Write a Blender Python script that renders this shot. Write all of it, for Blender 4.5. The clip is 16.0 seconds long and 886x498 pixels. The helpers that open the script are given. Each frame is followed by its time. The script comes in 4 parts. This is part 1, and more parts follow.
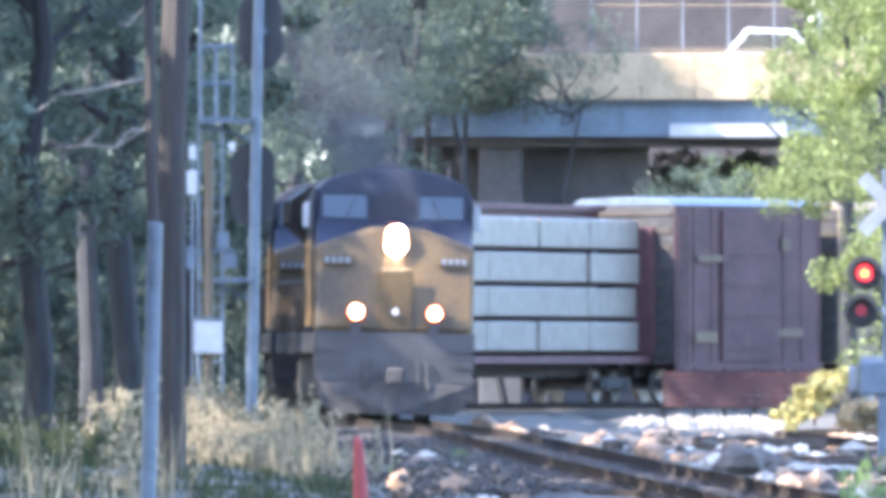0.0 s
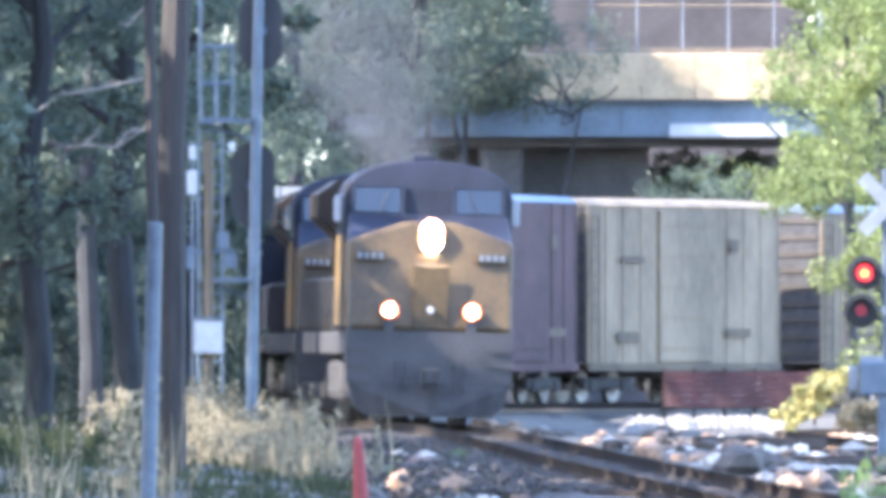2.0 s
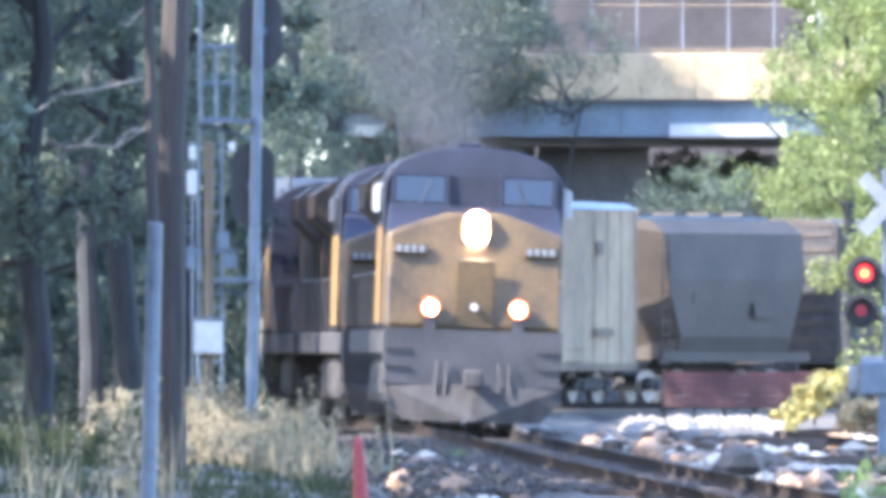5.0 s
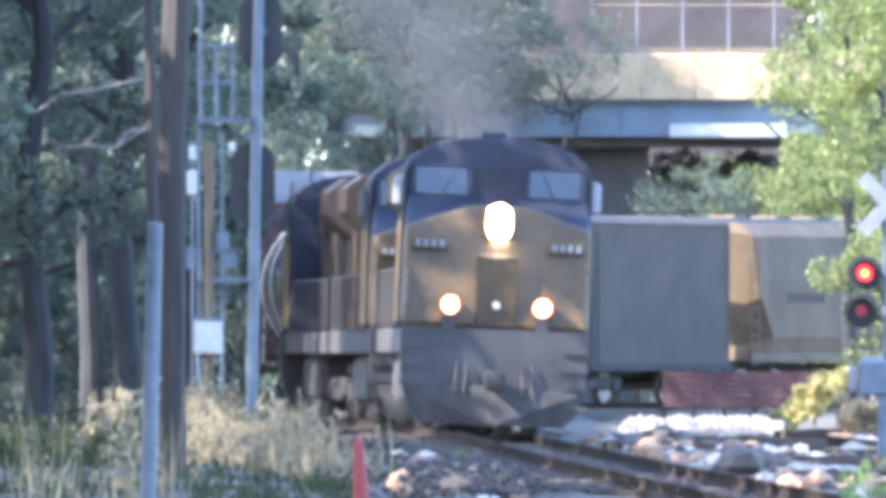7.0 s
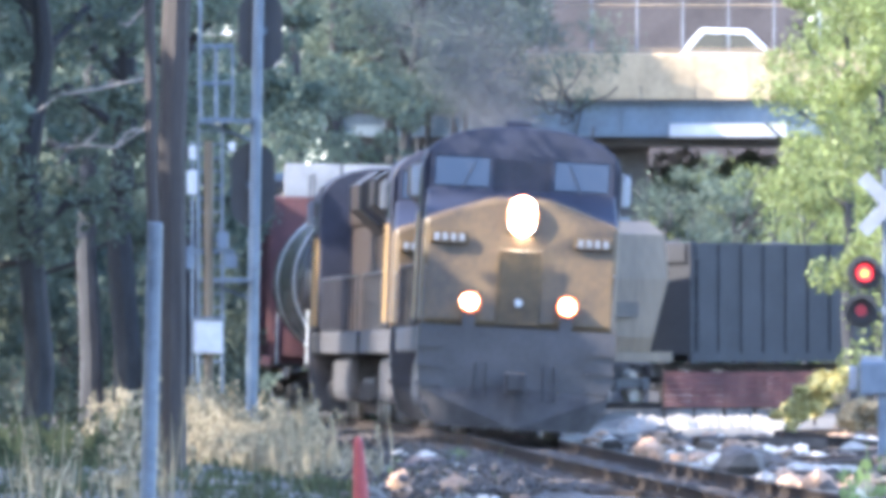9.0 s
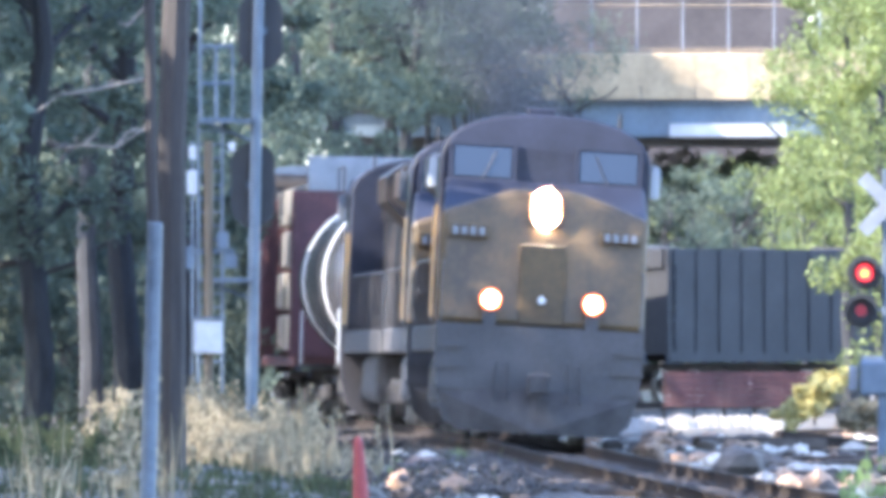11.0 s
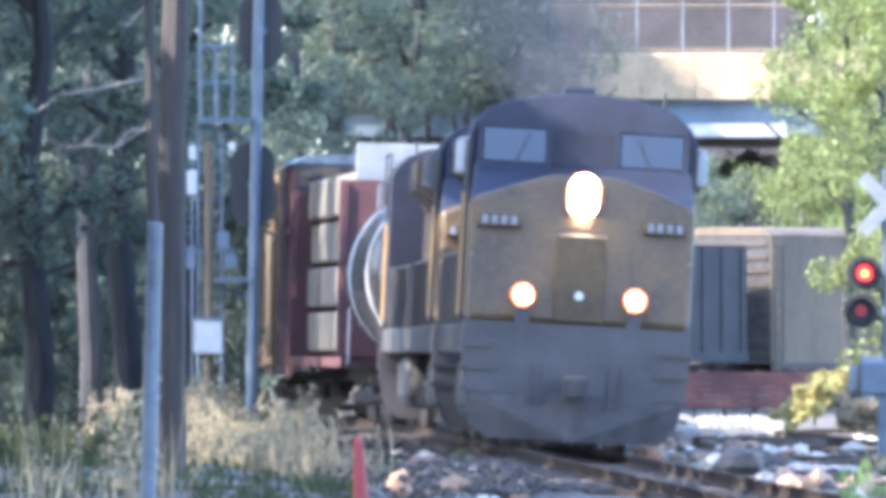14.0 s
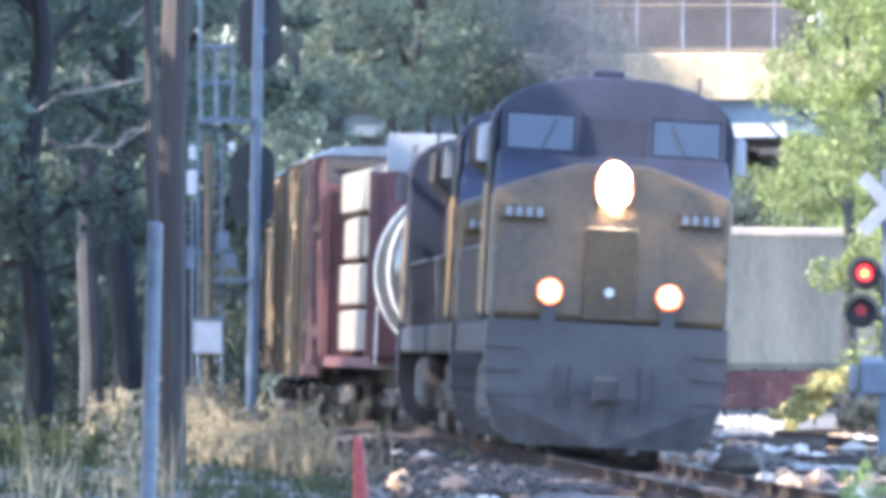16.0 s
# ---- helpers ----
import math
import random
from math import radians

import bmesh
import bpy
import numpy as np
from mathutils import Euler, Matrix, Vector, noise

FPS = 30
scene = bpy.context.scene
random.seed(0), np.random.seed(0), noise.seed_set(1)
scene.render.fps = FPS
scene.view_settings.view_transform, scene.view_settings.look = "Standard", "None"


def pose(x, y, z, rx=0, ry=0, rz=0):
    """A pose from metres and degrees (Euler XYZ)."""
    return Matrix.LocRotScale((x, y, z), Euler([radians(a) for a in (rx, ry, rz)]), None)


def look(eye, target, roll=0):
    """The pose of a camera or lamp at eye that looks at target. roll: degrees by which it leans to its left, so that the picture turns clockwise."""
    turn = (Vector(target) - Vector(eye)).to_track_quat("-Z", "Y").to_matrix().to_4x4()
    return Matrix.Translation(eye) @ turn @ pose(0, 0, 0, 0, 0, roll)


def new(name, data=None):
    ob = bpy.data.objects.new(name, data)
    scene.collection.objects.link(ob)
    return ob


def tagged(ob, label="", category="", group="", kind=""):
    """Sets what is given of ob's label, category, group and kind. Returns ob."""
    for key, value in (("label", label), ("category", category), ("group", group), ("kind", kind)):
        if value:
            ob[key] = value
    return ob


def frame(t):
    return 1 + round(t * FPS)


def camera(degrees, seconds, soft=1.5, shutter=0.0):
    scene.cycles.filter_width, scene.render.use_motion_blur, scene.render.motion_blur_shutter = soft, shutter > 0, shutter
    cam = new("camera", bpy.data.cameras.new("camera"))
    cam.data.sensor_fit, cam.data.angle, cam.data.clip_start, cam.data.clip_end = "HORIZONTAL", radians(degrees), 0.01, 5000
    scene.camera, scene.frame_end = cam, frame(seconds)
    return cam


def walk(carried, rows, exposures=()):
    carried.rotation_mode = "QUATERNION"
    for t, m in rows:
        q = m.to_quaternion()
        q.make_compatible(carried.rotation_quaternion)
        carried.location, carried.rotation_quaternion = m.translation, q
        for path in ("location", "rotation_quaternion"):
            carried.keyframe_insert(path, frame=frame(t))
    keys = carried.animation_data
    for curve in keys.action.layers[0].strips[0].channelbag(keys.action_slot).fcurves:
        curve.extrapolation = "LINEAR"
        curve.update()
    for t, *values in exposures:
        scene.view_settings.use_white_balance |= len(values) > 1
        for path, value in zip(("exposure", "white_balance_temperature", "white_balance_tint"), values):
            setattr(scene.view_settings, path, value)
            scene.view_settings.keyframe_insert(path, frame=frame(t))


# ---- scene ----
# ---------------- camera: it stands still, a very long lens ----------------
LENS = 30000.0            # focal length in units of 1/1568 of the picture's width
EYE = (0.0, 0.0, 1.4)
cam = camera(math.degrees(2 * math.atan(784 / LENS)), 16.0, soft=5.6)
PITCH = math.degrees(math.atan(176 / LENS))
walk(cam, [(0.0, pose(*EYE, 90 + PITCH, 0, 0)), (16.0, pose(*EYE, 90 + PITCH, 0, 0))],
     exposures=[(0.0, 3.02, 5500, 16), (16.0, 3.02, 5500, 16)])


def X(x, d):
    """Metres to the side, for a bearing x at a distance d."""
    return (x - 784) / LENS * d


def Z(y, d):
    """Height, for an elevation y at a distance d."""
    return 1.4 + (617 - y) / LENS * d


# ---------------- light ----------------
SUN_EL, SUN_AZ = 40.0, -68.0     # azimuth from the camera's back, towards the left
world = bpy.data.worlds.new("sky")
scene.world = world
world.use_nodes = True
nt = world.node_tree
bg = nt.nodes["Background"]
sky = nt.nodes.new("ShaderNodeTexSky")
sky.sky_type = "NISHITA"
sky.sun_disc = False
sky.sun_elevation = radians(SUN_EL)
to_sun = Vector((math.sin(radians(SUN_AZ)) * math.cos(radians(SUN_EL)),
                 -math.cos(radians(SUN_AZ)) * math.cos(radians(SUN_EL)), math.sin(radians(SUN_EL))))
sky.sun_rotation = math.atan2(to_sun.x, to_sun.y)
sky.dust_density = 1.0
nt.links.new(sky.outputs[0], bg.inputs[0])
bg.inputs[1].default_value = 0.15
sun = new("sun", bpy.data.lights.new("sun", "SUN"))
sun.data.energy = 3.0
sun.data.angle = radians(0.5)
sun.data.color = (1.0, 0.87, 0.66)
sun.matrix_world = look(to_sun * 200, (0, 0, 0))


# ---------------- materials ----------------
def mat(name, color, rough=0.7, metal=0.0, scale=3.0, var=0.35, bump=0.2, second=None, island=False, rand=0.0,
        spec=0.5, stretch=(1, 1, 1), trans=0.0):
    m = bpy.data.materials.new(name)
    m.use_nodes = True
    t = m.node_tree
    b = t.nodes["Principled BSDF"]
    b.inputs["Roughness"].default_value = rough
    b.inputs["Metallic"].default_value = metal
    b.inputs["Specular IOR Level"].default_value = spec
    co = t.nodes.new("ShaderNodeTexCoord")
    mp = t.nodes.new("ShaderNodeMapping")
    mp.inputs["Scale"].default_value = stretch
    t.links.new(co.outputs["Object"], mp.inputs["Vector"])
    n1 = t.nodes.new("ShaderNodeTexNoise")
    n1.inputs["Scale"].default_value = scale
    n1.inputs["Detail"].default_value = 6
    n2 = t.nodes.new("ShaderNodeTexNoise")
    n2.inputs["Scale"].default_value = scale * 9
    n2.inputs["Detail"].default_value = 3
    for n in (n1, n2):
        t.links.new(mp.outputs[0], n.inputs["Vector"])
    ramp = t.nodes.new("ShaderNodeValToRGB")
    ramp.color_ramp.elements[0].position, ramp.color_ramp.elements[1].position = 0.35, 0.65
    dark = [c * (1 - var) for c in color]
    ramp.color_ramp.elements[0].color = (*dark, 1)
    ramp.color_ramp.elements[1].color = (*(second or [min(1, c * (1 + var * 0.6)) for c in color]), 1)
    mix = t.nodes.new("ShaderNodeMath")
    mix.operation = "MULTIPLY_ADD"
    mix.inputs[1].default_value = 0.35
    t.links.new(n2.outputs[0], mix.inputs[0])
    sub = t.nodes.new("ShaderNodeMath")
    sub.operation = "MULTIPLY"
    sub.inputs[1].default_value = 0.65
    t.links.new(n1.outputs[0], sub.inputs[0])
    t.links.new(sub.outputs[0], mix.inputs[2])
    t.links.new(mix.outputs[0], ramp.inputs[0])
    out = ramp.outputs[0]
    if island or rand:
        hsv = t.nodes.new("ShaderNodeHueSaturation")
        src = t.nodes.new("ShaderNodeNewGeometry").outputs["Random Per Island"] if island else t.nodes.new("ShaderNodeObjectInfo").outputs["Random"]
        mr = t.nodes.new("ShaderNodeMapRange")
        k = rand or 0.4
        mr.inputs[3].default_value, mr.inputs[4].default_value = 1 - k, 1 + k
        t.links.new(src, mr.inputs[0])
        t.links.new(mr.outputs[0], hsv.inputs["Value"])
        t.links.new(out, hsv.inputs["Color"])
        out = hsv.outputs[0]
    t.links.new(out, b.inputs["Base Color"])
    if bump:
        bp = t.nodes.new("ShaderNodeBump")
        bp.inputs["Strength"].default_value = bump
        bp.inputs["Distance"].default_value = 0.03
        t.links.new(n2.outputs[0], bp.inputs["Height"])
        t.links.new(bp.outputs[0], b.inputs["Normal"])
    if trans:
        tr = t.nodes.new("ShaderNodeBsdfTranslucent")
        t.links.new(out, tr.inputs[0])
        ms = t.nodes.new("ShaderNodeMixShader")
        ms.inputs[0].default_value = trans
        t.links.new(b.outputs[0], ms.inputs[1])
        t.links.new(tr.outputs[0], ms.inputs[2])
        t.links.new(ms.outputs[0], t.nodes["Material Output"].inputs[0])
    return m


def glow(name, color, strength):
    m = bpy.data.materials.new(name)
    m.use_nodes = True
    b = m.node_tree.nodes["Principled BSDF"]
    b.inputs["Base Color"].default_value = (*color, 1)
    b.inputs["Emission Color"].default_value = (*color, 1)
    b.inputs["Emission Strength"].default_value = strength
    return m


M = dict(
    # nose yellow carries the shade in its colour; cab_yellow is the brighter copy
    loco_yellow_shaded=mat("loco_yellow_shaded", (0.092, 0.056, 0.018), 0.5, 0, 1.2, 0.5, 0.1, second=(0.108, 0.066, 0.021)),
    loco_blue=mat("loco_blue", (0.044, 0.041, 0.044), 0.45, 0, 1.5, 0.4, 0.08),
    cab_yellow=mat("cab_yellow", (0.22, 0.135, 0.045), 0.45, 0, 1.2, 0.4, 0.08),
    hood=mat("hood_dirty", (0.058, 0.036, 0.018), 0.55, 0, 1.2, 0.5, 0.12, second=(0.03, 0.025, 0.024), spec=0.25),
    cab_blue=mat("cab_blue", (0.016, 0.018, 0.03), 0.55, 0, 1.5, 0.4, 0.08, spec=0.28),
    loco_grey=mat("loco_grey", (0.10, 0.11, 0.125), 0.5, 0, 1.5, 0.3, 0.08),
    grime=mat("grime", (0.042, 0.039, 0.039), 0.8, 0, 4, 0.5, 0.3),
    steel=mat("steel", (0.25, 0.24, 0.23), 0.4, 0.8, 5, 0.4, 0.1),
    rust=mat("rust", (0.034, 0.027, 0.023), 0.95, 0, 6, 0.5, 0.3, spec=0.1),
    glass=mat("cab_glass", (0.012, 0.014, 0.018), 0.06, 0, 2, 0.1, 0.0, spec=0.8),
    white=mat("white_paint", (0.40, 0.405, 0.41), 0.6, 0, 2, 0.2, 0.08),
    panel=mat("pale_panel", (0.21, 0.22, 0.235), 0.6, 0, 2, 0.25, 0.08),
    dim_white=mat("dim_white", (0.6, 0.6, 0.58), 0.6, 0, 4, 0.25, 0.1),
    black=mat("black_paint", (0.02, 0.02, 0.022), 0.6, 0, 4, 0.3, 0.1),
    wrap=mat("white_wrap", (0.19, 0.172, 0.145), 0.45, 0, 2.5, 0.3, 0.5),
    boxcar_red=mat("boxcar_red", (0.075, 0.036, 0.036), 0.75, 0, 0.8, 0.4, 0.15),
    car_red=mat("car_red", (0.078, 0.028, 0.03), 0.65, 0, 1.2, 0.4, 0.15),
    tan=mat("tan_paint", (0.25, 0.186, 0.114), 0.7, 0, 0.9, 0.42, 0.15, stretch=(1, 1, 0.3)),
    tan_grey=mat("tan_grey", (0.118, 0.084, 0.05), 0.7, 0, 0.9, 0.42, 0.15, stretch=(1, 1, 0.3)),
    car_grey=mat("car_grey", (0.05, 0.038, 0.028), 0.7, 0, 0.8, 0.35, 0.15),
    car_dark=mat("car_dark", (0.021, 0.021, 0.023), 0.75, 0, 0.9, 0.4, 0.2),
    tank=mat("tank_black", (0.035, 0.035, 0.04), 0.25, 0, 0.8, 0.4, 0.05),
    galv=mat("galvanised", (0.10, 0.125, 0.16), 0.45, 0.3, 3, 0.3, 0.08),
    wood=mat("pole_wood", (0.045, 0.038, 0.034), 0.9, 0, 3, 0.4, 0.5, stretch=(3, 3, 0.25)),
    dead_wood=mat("dead_wood", (0.26, 0.225, 0.19), 0.85, 0, 5, 0.4, 0.4),
    bark=mat("bark", (0.038, 0.038, 0.039), 0.95, 0, 2.5, 0.45, 0.8, stretch=(2, 2, 0.5), spec=0.3),
    tie=mat("tie_wood", (0.06, 0.048, 0.04), 0.95, 0, 3, 0.5, 0.5, rand=0.35, spec=0.1),
    stone=mat("ballast", (0.06, 0.049, 0.041), 0.9, 0, 6, 0.4, 0.4, island=True, rand=0.5),
    # pale stone tone stands in for sun patches on the shaded rubble
    rock_sunlit=mat("rock_sunlit", (0.42, 0.37, 0.31), 0.85, 0, 4, 0.35, 0.4, rand=0.35),
    rock_grey=mat("rock_grey", (0.105, 0.085, 0.07), 0.9, 0, 4, 0.4, 0.4, rand=0.4),
    rock_tan=mat("rock_tan", (0.30, 0.19, 0.12), 0.9, 0, 4, 0.35, 0.4, rand=0.4),
    ground=mat("ground_soil", (0.072, 0.06, 0.046), 0.95, 0, 0.35, 0.5, 0.6, second=(0.11, 0.092, 0.068)),
    earth=mat("red_earth", (0.17, 0.105, 0.075), 0.95, 0, 2.5, 0.45, 0.6),
    road=mat("pale_road", (0.17, 0.148, 0.118), 0.9, 0, 1.6, 0.5, 0.5),
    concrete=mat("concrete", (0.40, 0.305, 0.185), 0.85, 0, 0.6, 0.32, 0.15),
    brick=mat("dull_brick", (0.06, 0.05, 0.047), 0.9, 0, 0.8, 0.35, 0.3),
    girder=mat("girder_paint", (0.115, 0.15, 0.185), 0.55, 0, 0.7, 0.3, 0.1),
    # darker than the parapet concrete: under-bridge shade is put into the colour
    pier=mat("pier_concrete_shaded", (0.085, 0.085, 0.09), 0.9, 0, 0.7, 0.35, 0.2),
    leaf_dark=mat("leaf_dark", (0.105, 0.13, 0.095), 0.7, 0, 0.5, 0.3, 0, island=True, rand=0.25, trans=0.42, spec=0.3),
    # brighter yellow-green copy of the foliage, with sunlight in its colour
    leaf_sunlit=mat("leaf_sunlit", (0.19, 0.222, 0.072), 0.55, 0, 0.5, 0.35, 0, island=True, rand=0.45, trans=0.45),
    grass=mat("dry_grass", (0.31, 0.25, 0.15), 0.8, 0, 0.25, 0.55, 0, second=(0.38, 0.32, 0.21), island=True, rand=0.5, trans=0.3, spec=0.2),
    weed=mat("weed_green", (0.052, 0.066, 0.038), 0.8, 0, 0.4, 0.4, 0, second=(0.066, 0.078, 0.04), island=True, rand=0.5, trans=0.3, spec=0.1),
    tuft=mat("tuft_green", (0.14, 0.19, 0.06), 0.7, 0, 0.5, 0.3, 0, island=True, rand=0.4, trans=0.3),
    yellow_bush=mat("yellow_bush", (0.40, 0.35, 0.13), 0.7, 0, 0.6, 0.3, 0, island=True, rand=0.4, trans=0.3),
    sign_white=mat("sign_white", (0.20, 0.21, 0.23), 0.6, 0, 3, 0.3, 0.08),
    smoke=mat("smoke_grey", (0.085, 0.088, 0.095), 0.9, 0, 1, 0.2, 0),
    orange=mat("orange_plastic", (0.22, 0.025, 0.025), 0.6, 0, 2, 0.25, 0.1),
    orange_net=mat("faded_red_net", (0.085, 0.034, 0.032), 0.8, 0, 1.5, 0.35, 0.2),
    car_white=mat("car_white", (0.8, 0.8, 0.8), 0.25, 0, 2, 0.05, 0),
    headlight=glow("headlight_glow", (1.0, 0.84, 0.55), 80.0),
    ditch=glow("ditch_glow", (1.0, 0.6, 0.28), 40.0),
    # next two: emission standing in for the halo round the lamps
    bezel=glow("halo_glow", (1.0, 0.34, 0.12), 0.3),
    ditch_halo=glow("ditch_halo_glow", (1.0, 0.2, 0.06), 0.24),
    red_lamp=glow("red_glow", (1.0, 0.03, 0.035), 0.3),
    amber=glow("amber_glow", (1.0, 0.42, 0.06), 0.5),
    red_dim=glow("red_dim", (0.25, 0.012, 0.02), 0.06),
)


# ---------------- mesh helpers ----------------
def box(bm, x0, x1, y0, y1, z0, z1, bev=0.0):
    m = Matrix.Translation(((x0 + x1) / 2, (y0 + y1) / 2, (z0 + z1) / 2)) @ Matrix.Diagonal((x1 - x0, y1 - y0, z1 - z0, 1))
    r = bmesh.ops.create_cube(bm, size=1, matrix=m)
    if bev:
        vs = set(r["verts"])
        es = [e for e in bm.edges if e.verts[0] in vs and e.verts[1] in vs]
        bmesh.ops.bevel(bm, geom=es, offset=bev, segments=2, affect="EDGES", profile=0.5)
    return bm


def B(*a, bev=0.0):
    return box(bmesh.new(), *a, bev=bev)


def cyl(bm, p, q, r0, r1=None, seg=12, caps=True):
    p, q = Vector(p), Vector(q)
    d = q - p
    m = Matrix.Translation((p + q) / 2) @ d.to_track_quat("Z", "Y").to_matrix().to_4x4()
    bmesh.ops.create_cone(bm, cap_ends=caps, segments=seg, radius1=r0, radius2=r0 if r1 is None else r1, depth=d.length, matrix=m)
    return bm


def C(*a, **k):
    return cyl(bmesh.new(), *a, **k)


def prism(bm, outline, a, b, axis="y"):
    """A closed outline pulled along an axis from a to b."""
    def at(p, s):
        return (p[0], s, p[1]) if axis == "y" else (s, p[0], p[1])
    lo = [bm.verts.new(at(p, a)) for p in outline]
    hi = [bm.verts.new(at(p, b)) for p in outline]
    n = len(outline)
    for i in range(n):
        bm.faces.new((lo[i], lo[(i + 1) % n], hi[(i + 1) % n], hi[i]))
    bm.faces.new(lo[::-1])
    bm.faces.new(hi)
    bmesh.ops.recalc_face_normals(bm, faces=bm.faces)
    return bm


def mesh_of(name, bm, material, smooth=False):
    me = bpy.data.meshes.new(name)
    bm.to_mesh(me)
    bm.free()
    me.materials.append(material)
    if smooth:
        for p in me.polygons:
            p.use_smooth = True
    return me


def part(name, bm, material, parent, label="", smooth=False):
    ob = new(name, mesh_of(name, bm, material, smooth))
    ob.parent = parent
    if label:
        tagged(ob, label)
    return ob


def thing(name, label, category, group="", at=None):
    ob = new(name)
    ob.empty_display_size = 0.2
    tagged(ob, label, category, group)
    if at is not None:
        ob.matrix_basis = at
    return ob


def pieces(name, verts, faces, material):
    me = bpy.data.meshes.new(name)
    me.from_pydata(verts, [], faces)
    me.materials.append(material)
    return me


def setting(name, bm, material, label, category):
    return tagged(new(name, mesh_of(name, bm, material)), label, category, kind="structure")


# ---------------- the track's line ----------------
KNOTS = [(40, -0.03), (150, -0.024), (217, -0.021), (240, -0.018), (280, -0.022), (300, -0.031), (320, -0.048), (335, -0.052),
         (350, -0.042), (375, -0.015), (392, 0.0), (408, 0.021), (420, 0.077), (432, 0.361), (444, 0.598), (900, 0.598)]
DS = np.arange(40.0, 900.0, 0.25)
SL = np.interp(DS, [k[0] for k in KNOTS], [k[1] for k in KNOTS])
SL = np.convolve(np.pad(SL, 20, mode="edge"), np.ones(41) / 41, mode="valid")
XS = np.cumsum(SL) * 0.25
XS += 2.2 - np.interp(217.4, DS, XS)
# the line is canted towards the inside of its bend; the cant grows along the bend
CANTS = np.interp(DS, [40, 278, 300, 335, 380, 420], [3.4, 3.2, 2.2, 1.4, 1.2, 0.0])
LEAN = 2.7 * np.sin(np.radians(CANTS))
XS -= LEAN
SL -= np.gradient(LEAN, 0.25)
ARC = np.cumsum(np.sqrt(1 + SL ** 2)) * 0.25
ARC -= np.interp(330.0, DS, ARC)      # zero where the engine's nose stands at the start
SPEED = 7.03


def on_track(arc):
    d = float(np.interp(arc, ARC, DS))
    return float(np.interp(d, DS, XS)), d, float(np.interp(d, DS, SL))


def track_pose(arc, side=0.0, z=0.0):
    x, d, s = on_track(arc)
    a = math.atan(s)
    c = float(np.interp(d, DS, CANTS))
    return pose(x + side * math.cos(a), d - side * math.sin(a), z - side * math.sin(radians(c)), 0, c, -math.degrees(a))


def vehicle_pose(a0, a1, t):
    """A vehicle from arc a0 to a1 (at the start), t seconds on, standing on its two bogies."""
    go, l = SPEED * t, a1 - a0
    p, q = on_track(a0 - go + l * 0.2), on_track(a1 - go - l * 0.2)
    ang = math.atan2(q[0] - p[0], q[1] - p[1])
    c = float(np.interp((p[1] + q[1]) / 2, DS, CANTS))
    return pose((p[0] + q[0]) / 2, (p[1] + q[1]) / 2, 0, 0, c, -math.degrees(ang))


MOVING = []      # (thing, rows)


def runs(ob, a0, a1):
    ob.matrix_basis = vehicle_pose(a0, a1, 0)
    MOVING.append((ob, [(t, vehicle_pose(a0, a1, t)) for t in np.arange(0, 16.01, 1.0).tolist()]))


# ---------------- train: shared parts (nose towards -y) ----------------
def bogie(parent, y, axles, r, wheelbase, frame_mat):
    bm = bmesh.new()
    half = wheelbase / 2
    for sx in (-1, 1):
        box(bm, sx * 1.02 - 0.09, sx * 1.02 + 0.09, y - half - 0.45, y + half + 0.45, r * 0.85, r * 1.55, bev=0.04)
        for i in range(axles):
            ya = y - half + wheelbase * i / (axles - 1)
            box(bm, sx * 1.1 - 0.08, sx * 1.1 + 0.08, ya - 0.17, ya + 0.17, r * 0.7, r * 1.35, bev=0.03)
    box(bm, -1.0, 1.0, y - 0.25, y + 0.25, r * 0.9, r * 1.7)
    bg_ = part("bogie", bm, frame_mat, parent)
    for i in range(axles):
        ya = y - half + wheelbase * i / (axles - 1)
        w = bmesh.new()
        for sx in (-1, 1):
            cyl(w, (sx * 0.68, ya, r), (sx * 0.81, ya, r), r, seg=20)
            cyl(w, (sx * 0.66, ya, r), (sx * 0.69, ya, r), r + 0.03, seg=20)
        cyl(w, (-0.7, ya, r), (0.7, ya, r), 0.09, seg=8)
        part("wheelset", w, M["steel"], bg_)


def coupler(parent, y, s):
    bm = B(-0.09, 0.09, min(y, y + s * 0.55), max(y, y + s * 0.55), 0.75, 0.95, bev=0.03)
    box(bm, -0.17, 0.17, min(y + s * 0.42, y + s * 0.7), max(y + s * 0.42, y + s * 0.7), 0.7, 1.02, bev=0.05)
    part("coupler", bm, M["grime"], parent)


def rail_run(bm, pts, r=0.02):
    for a, b in zip(pts, pts[1:]):
        cyl(bm, a, b, r, seg=6)
    return bm


